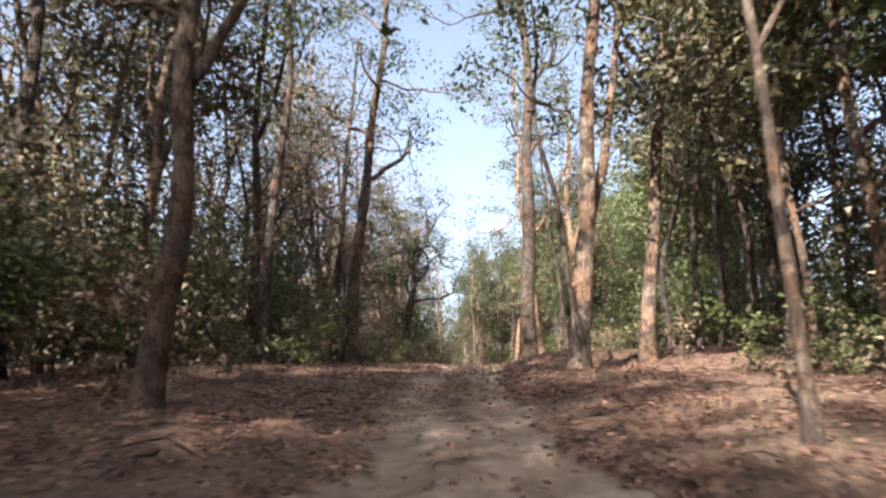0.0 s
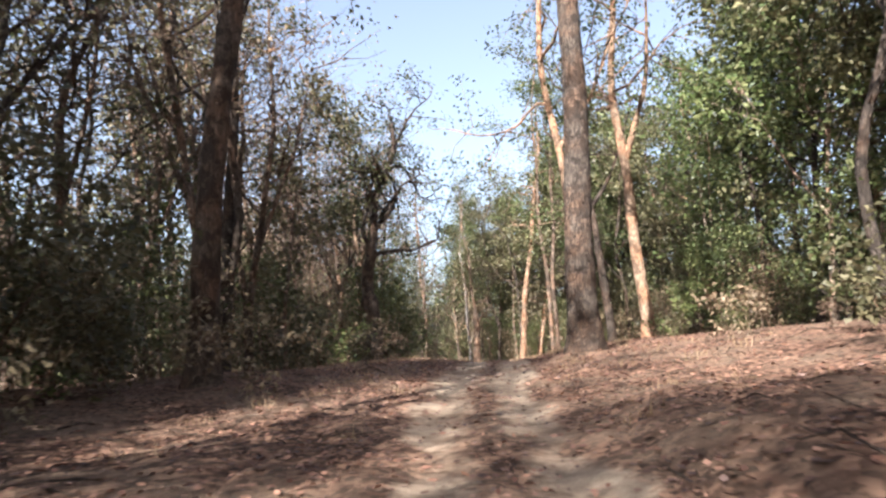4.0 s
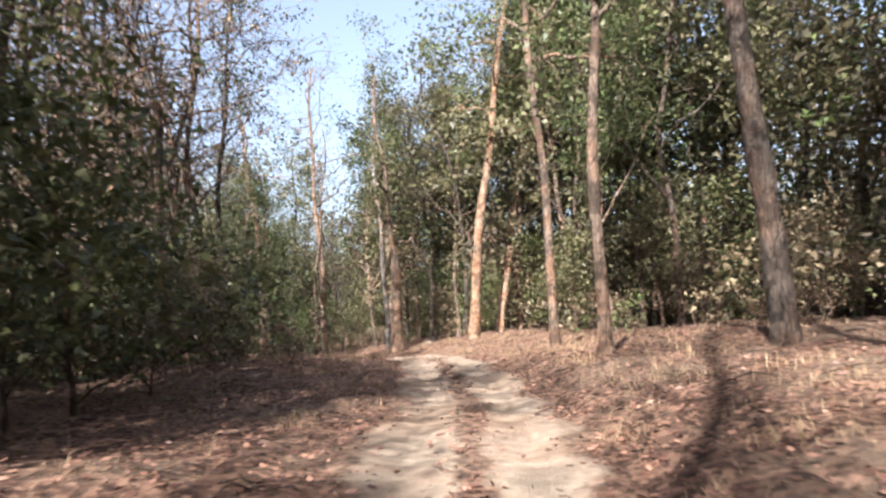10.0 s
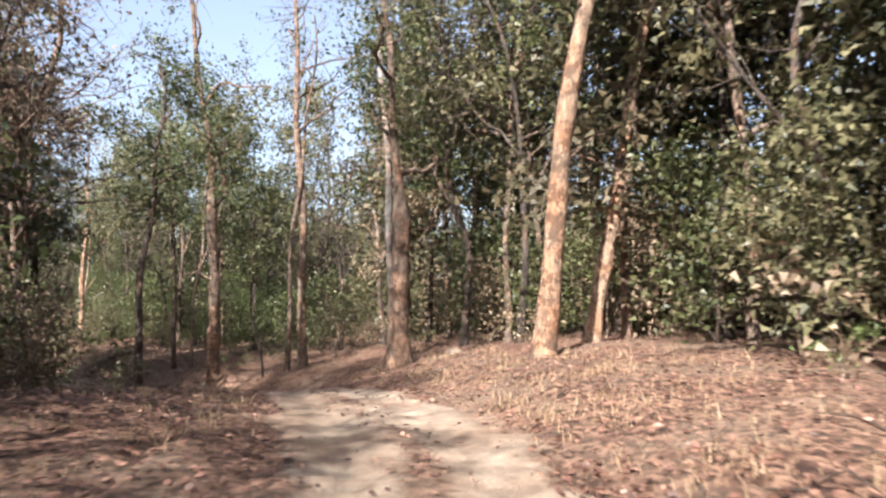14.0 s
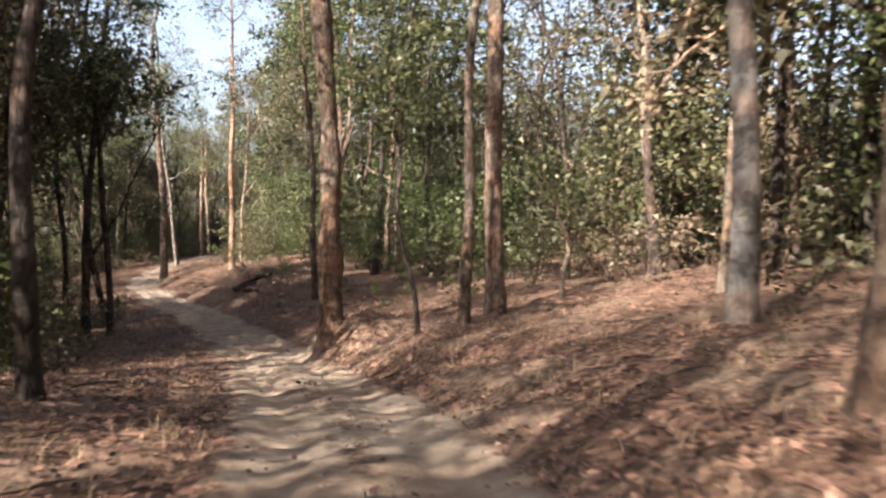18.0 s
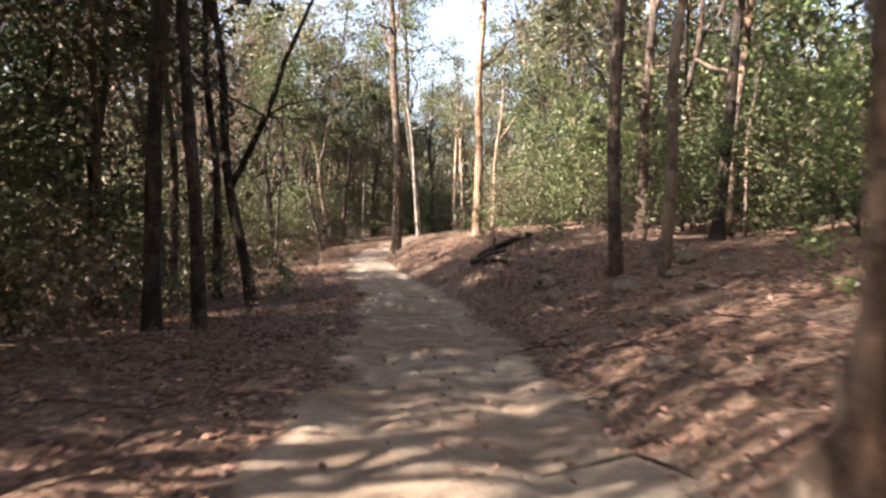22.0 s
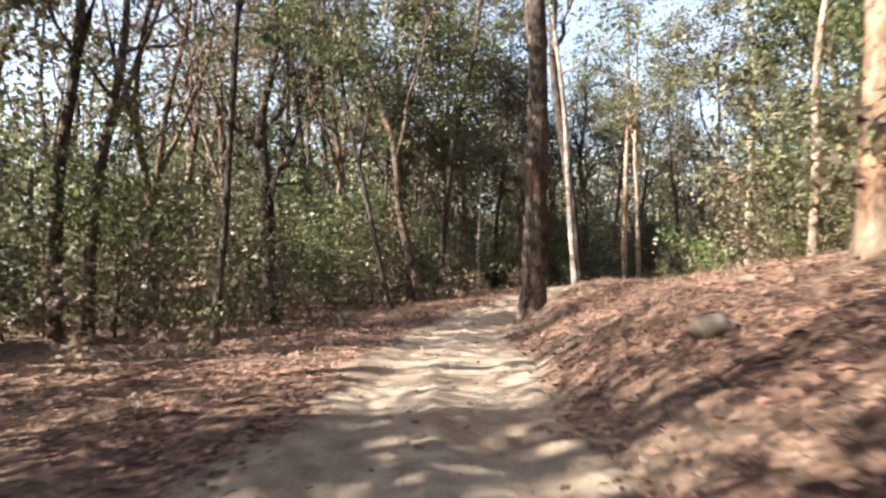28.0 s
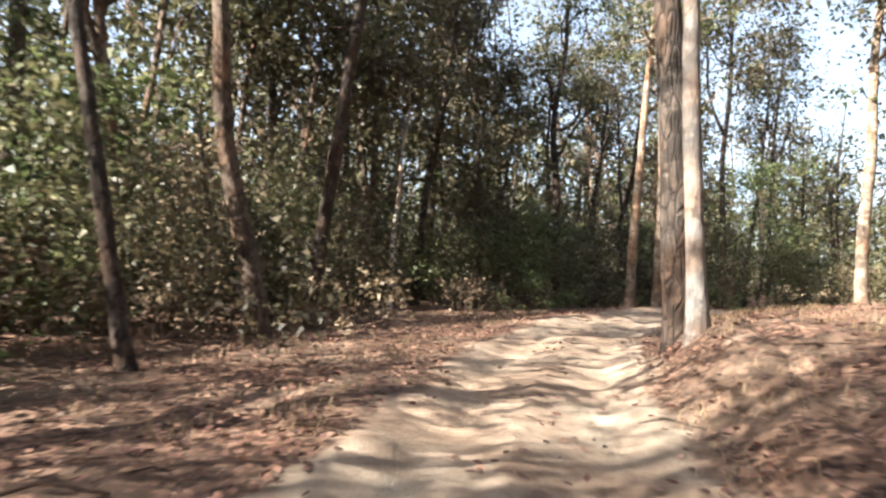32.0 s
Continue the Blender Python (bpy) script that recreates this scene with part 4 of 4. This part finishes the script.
def far_woods():
    """The wood behind: trunks, boughs and leaf clumps, more than anyone could count."""
    r = np.random.default_rng(301)
    xs, ys = r.uniform(-170, 140, 12000), r.uniform(-90, 300, 12000)
    idx, u = lanes(xs, ys)
    d = np.abs(u)
    ok = (d > 15.5) & (d < 110) & (r.uniform(0, 1, len(d)) < np.interp(d, [28, 40, 110], [1.0, 0.6, 0.3])) & ~((d < 28) & in_sun_gap(xs, ys))
    xs, ys, d = xs[ok][:2600], ys[ok][:2600], d[ok][:2600]
    zs = ground_z(xs, ys)
    wood, cards = [], [[], []]
    for i, (x, y, z) in enumerate(zip(xs, ys, zs)):
        h = r.uniform(10, 21)
        p = np.array([(x, y, z - 0.3), (x + r.normal(0, 0.25), y + r.normal(0, 0.25), z + h * 0.3), (x + r.normal(0, 0.5), y + r.normal(0, 0.5), z + h * 0.6), (x + r.normal(0, 0.9), y + r.normal(0, 0.9), z + h)])
        wood.append(tube(p, np.array([0.22, 0.17, 0.12, 0.04]) * r.uniform(0.6, 1.3), 6))
        ends = []
        for k in range(5):
            q = p[1] + (p[3] - p[1]) * r.uniform(0.1, 0.9)
            e = q + (r.normal(0, 2.0), r.normal(0, 2.0), r.uniform(0.5, 2.8))
            m = (q + e) / 2 + r.normal(0, 0.35, 3)
            wood.append(tube([q, m, e], [0.07, 0.05, 0.015], 4))
            ends += [e, m]
        ends = np.array(ends)
        low = np.stack([r.normal(x, 1.4, 8), r.normal(y, 1.4, 8), z + r.uniform(0.3, 6.0, 8)], 1)
        m = 30 if d[i] < 26 else 20 if d[i] < 50 else 8
        c = np.concatenate([np.repeat(ends, m, 0) + r.normal(0, 0.7, (len(ends) * m, 3)), np.repeat(low, 12, 0) + r.normal(0, 0.6, (96, 3))])
        cards[i % 2].append(leaf_darts(c, 0.34 if d[i] < 26 else 0.52 if d[i] < 50 else 0.95, r))
    top = new("far_woods", mesh_of("far_trunks", *merged(wood), BARK_DARK, True))
    tagged(top, "dense distant forest of dark trunks", "forest", kind="stuff")
    for k, mat, lab in ((0, LEAF_OLIVE, "olive-green foliage of the distant forest"), (1, LEAF_GREEN, "green foliage of the distant forest")):
        ob = new("far_foliage", mesh_of("far_foliage", *merged(cards[k]), mat))
        tagged(ob, lab, "foliage", kind="stuff")


far_woods()


def litter():
    r = np.random.default_rng(401)
    n = 150000
    s = r.uniform(25, _s[-1] - 30, n)
    u = np.where(r.uniform(0, 1, n) < 0.5, 1, -1) * (1.3 + np.abs(r.normal(0, 3.6, n)))
    on = np.arange(n) < 45000
    u = np.where(on, r.uniform(-1.9, 1.9, n), u)
    px, py = np.interp(s, _s, LINE[:, 0]), np.interp(s, _s, LINE[:, 1])
    keep = ~on | (r.uniform(0.04, 0.7, n) < cover(py, s, u))
    s, u, px, py = s[keep], u[keep], px[keep], py[keep]
    n = len(s)
    x = px + np.interp(s, _s, RIGHT[:, 0]) * u
    y = py + np.interp(s, _s, RIGHT[:, 1]) * u
    z = ground_z(x, y, True) + 0.02 + r.uniform(0, 0.035, n)
    v, f = leaf_cards(np.stack([x, y, z], 1), 0.105, r, 0.0, 0.6)
    v = v.reshape(-1, 4, 3)
    v[:, :, 2] = z[:, None] + (v[:, :, 2] - z[:, None]) * 0.45
    ob = new("leaf_litter", mesh_of("leaf_litter", v.reshape(-1, 3), f, LITTER))
    tagged(ob, "carpet of dry red-brown fallen leaves", "fallen leaves", kind="stuff")


litter()


# ---- lying things ----


def rock(x, y, size, seed, label, squash=0.7):
    r = np.random.default_rng(seed)
    bm = bmesh.new()
    bmesh.ops.create_icosphere(bm, subdivisions=4 if size > 0.25 else 3, radius=1.0)
    a = r.uniform(0.7, 1.3, 3) * size
    for v in bm.verts:
        d = 1 + 0.28 * noise.noise(v.co * 1.3 + Vector((seed, 0, 0))) + 0.2 * noise.noise(v.co * 3.3 + Vector((0, seed, 0))) + 0.09 * noise.noise(v.co * 8 + Vector((0, seed, 5)))
        v.co = Vector((v.co.x * a[0] * d, v.co.y * a[1] * d, v.co.z * a[2] * squash * d))
    me = bpy.data.meshes.new("rock")
    bm.to_mesh(me)
    bm.free()
    me.materials.append(ROCK)
    for p in me.polygons:
        p.use_smooth = True
    ob = new("boulder", me)
    ob.location = (x, y, gz(x, y) + size * 0.1)
    tagged(ob, label, "rock", "stones on the bank")
    return ob


rock(-11.5, 128.0, 0.45, 3, "rounded tawny boulder beside a slim tree", 0.9)
rock(-10.2, 121.6, 0.24, 4, "grey-brown boulder half sunk in leaves")
rock(-13.2, 124.6, 0.3, 5, "small brown stone on the leafy bank")
rock(-14.6, 127.4, 0.26, 6, "flat brown boulder on the leafy bank")
rock(-12.0, 122.4, 0.22, 7, "small brown stone on the leafy bank")
rock(-15.4, 129.6, 0.2, 8, "small brown stone on the leafy bank")
rock(-17.0, 131.6, 0.24, 9, "brown boulder half sunk in leaves")
rock(6.9, 98.2, 0.24, 10, "tawny boulder behind the stump-like tree", 0.8)
rock(-7.7, 116.0, 0.3, 12, "small brown stone below the bank")
rock(-20.2, 133.9, 0.26, 13, "small brown stone under fallen poles")


_r = np.random.default_rng(88)
for k in range(20):
    i = int(np.argmin(np.abs(LINE[:, 1] - _r.uniform(117, 139))))
    u = _r.uniform(3.0, 7.5)
    rock(LINE[i, 0] + RIGHT[i, 0] * u, LINE[i, 1] + RIGHT[i, 1] * u, _r.uniform(0.08, 0.24), 40 + k, "rough brown stone on the leafy bank")


def fallen(name, label, a, b, r0, r1, seed, bark):
    r = np.random.default_rng(seed)
    t = np.linspace(0, 1, 14)[:, None]
    p = np.array(a) * (1 - t) + np.array(b) * t + np.stack([r.normal(0, 0.04, 14), r.normal(0, 0.04, 14), 0.12 * np.sin(3.1 * t[:, 0])], 1)
    top = new(name)
    top.location = p[0]
    tagged(top, label, "log")
    along = (p[-1] - p[0]) / np.linalg.norm(p[-1] - p[0])
    closed = np.concatenate([[p[0] - along * 0.04], p, [p[-1] + along * 0.05]]) - p[0]
    pieces = tube(closed, np.concatenate([[0.02], np.linspace(r0, r1, 14), [0.015]]), 9, 0.08, seed)
    part("stem", mesh_of("stem", *pieces, bark, True), top)
    for k in (5, 8, 11):
        q = p[k] - p[0]
        d = r.normal(0, 1, 3)
        d[2] = abs(d[2])
        d /= np.linalg.norm(d)
        w = np.array([q, q + d * 0.35, q + d * 0.7 + r.normal(0, 0.08, 3)])
        part("branch", mesh_of("branch", *tube(w, [r1 * 0.5, r1 * 0.35, 0.012], 6), bark, True), top)


def at_ground(x, y, up):
    return (x, y, gz(x, y) + up)


fallen("fallen_log", "dark fallen tree trunk propped on the bank", at_ground(-20.9, 133.6, 0.12), at_ground(-17.0, 130.9, 0.6), 0.15, 0.1, 1, BARK_DARK)
fallen("fallen_log", "grey fallen pole lying along the bank", at_ground(-19.2, 131.6, 0.1), at_ground(-16.8, 129.0, 0.12), 0.11, 0.07, 2, BARK_BROWN)
fallen("fallen_log", "thin dark fallen pole on the bank", at_ground(-20.4, 133.0, 0.1), at_ground(-18.2, 131.4, 0.3), 0.09, 0.06, 3, BARK_DARK)
fallen("fallen_branch", "pale dry fallen branch beside the track", at_ground(-30.6, 129.4, 0.06), at_ground(-28.9, 131.2, 0.25), 0.05, 0.02, 4, BARK_GREY)
fallen("fallen_branch", "dry fallen branch on the leafy ground", at_ground(-24.6, 127.5, 0.06), at_ground(-27.5, 130.0, 0.15), 0.06, 0.02, 5, BARK_BROWN)


def post(x, y, h, label):
    top = new("wooden_post", mesh_of("wooden_post", *tube([(0, 0, -0.2), (0, 0, h * 0.5), (0.01, 0, h - 0.02), (0.01, 0, h), (0.01, 0, h + 0.005)], [0.06, 0.055, 0.05, 0.045, 0.001], 9, 0.06), BARK_GREY, True))
    top.location = at_ground(x, y, 0)
    tagged(top, label, "post")


post(-4.3, 87.8, 1.1, "weathered grey wooden post among dry leaves")


def dung(x, y):
    r = np.random.default_rng(77)
    top = new("dung_heap")
    top.location = (x, y, float(ground_z([x], [y], True)[0]) + 0.01)
    tagged(top, "small dark heap of dung on the sand", "dung")
    for k in range(9):
        bm = bmesh.new()
        m = Matrix.Translation((r.normal(0, 0.08), r.normal(0, 0.06), 0.02 + 0.04 * (k > 3))) @ Matrix.Diagonal((*r.uniform(0.03, 0.055, 3), 1))
        bmesh.ops.create_icosphere(bm, subdivisions=2, radius=1.0, matrix=m)
        for v in bm.verts:
            v.co *= 1 + 0.15 * noise.noise(v.co * 14)
        me = bpy.data.meshes.new("clod")
        bm.to_mesh(me)
        bm.free()
        me.materials.append(BARK_DARK)
        part("clod", me, top)


dung(-3.2, 104.8)


def twigs_on_ground():
    """Dry sticks lying about on the verges and banks."""
    r = np.random.default_rng(601)
    n = 2200
    s = r.uniform(38, _s[-1] - 35, n)
    u = np.where(r.uniform(0, 1, n) < 0.55, 1, -1) * (1.5 + np.abs(r.normal(0, 3.2, n)))
    x = np.interp(s, _s, LINE[:, 0]) + np.interp(s, _s, RIGHT[:, 0]) * u
    y = np.interp(s, _s, LINE[:, 1]) + np.interp(s, _s, RIGHT[:, 1]) * u
    ln = r.uniform(0.15, 1.1, n) * r.uniform(0.4, 1.0, n)
    th = r.uniform(0, 6.28, n)
    ex, ey = x + np.cos(th) * ln, y + np.sin(th) * ln
    z0, z1 = ground_z(x, y, True), ground_z(ex, ey, True)
    sticks = []
    for k in range(n):
        a = np.array([x[k], y[k], z0[k] + 0.02])
        b = np.array([ex[k], ey[k], z1[k] + r.uniform(0.02, 0.1)])
        m = (a + b) / 2 + r.normal(0, 0.07 * ln[k], 3) + (0, 0, 0.03)
        w = 0.006 + 0.012 * ln[k]
        sticks.append(tube([a, m, b], [w, w * 0.8, w * 0.4], 4))
    ob = new("dry_twigs", mesh_of("dry_twigs", *merged(sticks), BARK_BROWN, True))
    tagged(ob, "dry brown sticks strewn over the fallen leaves", "twigs", kind="stuff")


twigs_on_ground()


def grass():
    """Dry grass in tufts along the verges."""
    r = np.random.default_rng(501)
    n = 2600
    s = r.uniform(40, _s[-1] - 35, n)
    side = np.where(r.uniform(0, 1, n) < 0.6, 1, -1)
    u = side * (1.6 + np.abs(r.normal(0, 3.0, n)))
    py = np.interp(s, _s, LINE[:, 1])
    thick = np.interp(py, [0, 40, 60, 75, 100, 112, 125, 150, 170], [0.1, 0.2, 0.5, 1.0, 0.8, 0.25, 0.25, 0.6, 0.8])
    ok = r.uniform(0, 1, n) < thick
    s, u, py = s[ok], u[ok], py[ok]
    x = np.interp(s, _s, LINE[:, 0]) + np.interp(s, _s, RIGHT[:, 0]) * u
    y = py + np.interp(s, _s, RIGHT[:, 1]) * u
    k = 24
    c = np.repeat(np.stack([x, y], 1), k, 0) + r.normal(0, 0.2, (len(x) * k, 2))
    z = ground_z(c[:, 0], c[:, 1], True)
    m = len(z)
    th = r.uniform(0, 6.28, m)
    h = r.uniform(0.05, 0.24, m) * r.uniform(0.5, 1.3, m)
    out = np.stack([np.cos(th), np.sin(th), np.zeros(m)], 1)
    sd = np.stack([-np.sin(th), np.cos(th), np.zeros(m)], 1) * 0.0055
    b = np.stack([c[:, 0], c[:, 1], z], 1)
    mid = b + out * (h * 0.25)[:, None] + np.array([0, 0, 1]) * (h * 0.6)[:, None]
    tip = b + out * (h * 0.7)[:, None] + np.array([0, 0, 1]) * (h * 0.95)[:, None]
    v = np.stack([b - sd, b + sd, mid + sd * 0.7, tip, tip + sd * 0.1, mid - sd * 0.7], 1).reshape(-1, 3)
    q = np.arange(m)[:, None] * 6
    f = np.concatenate([np.concatenate([q, q + 1, q + 2, q + 5], 1), np.concatenate([q + 5, q + 2, q + 4, q + 3], 1)])
    ob = new("dry_grass", mesh_of("dry_grass", v, f, GRASS_DRY))
    tagged(ob, "straw-coloured dry grass along the verges", "grass", kind="stuff")


grass()
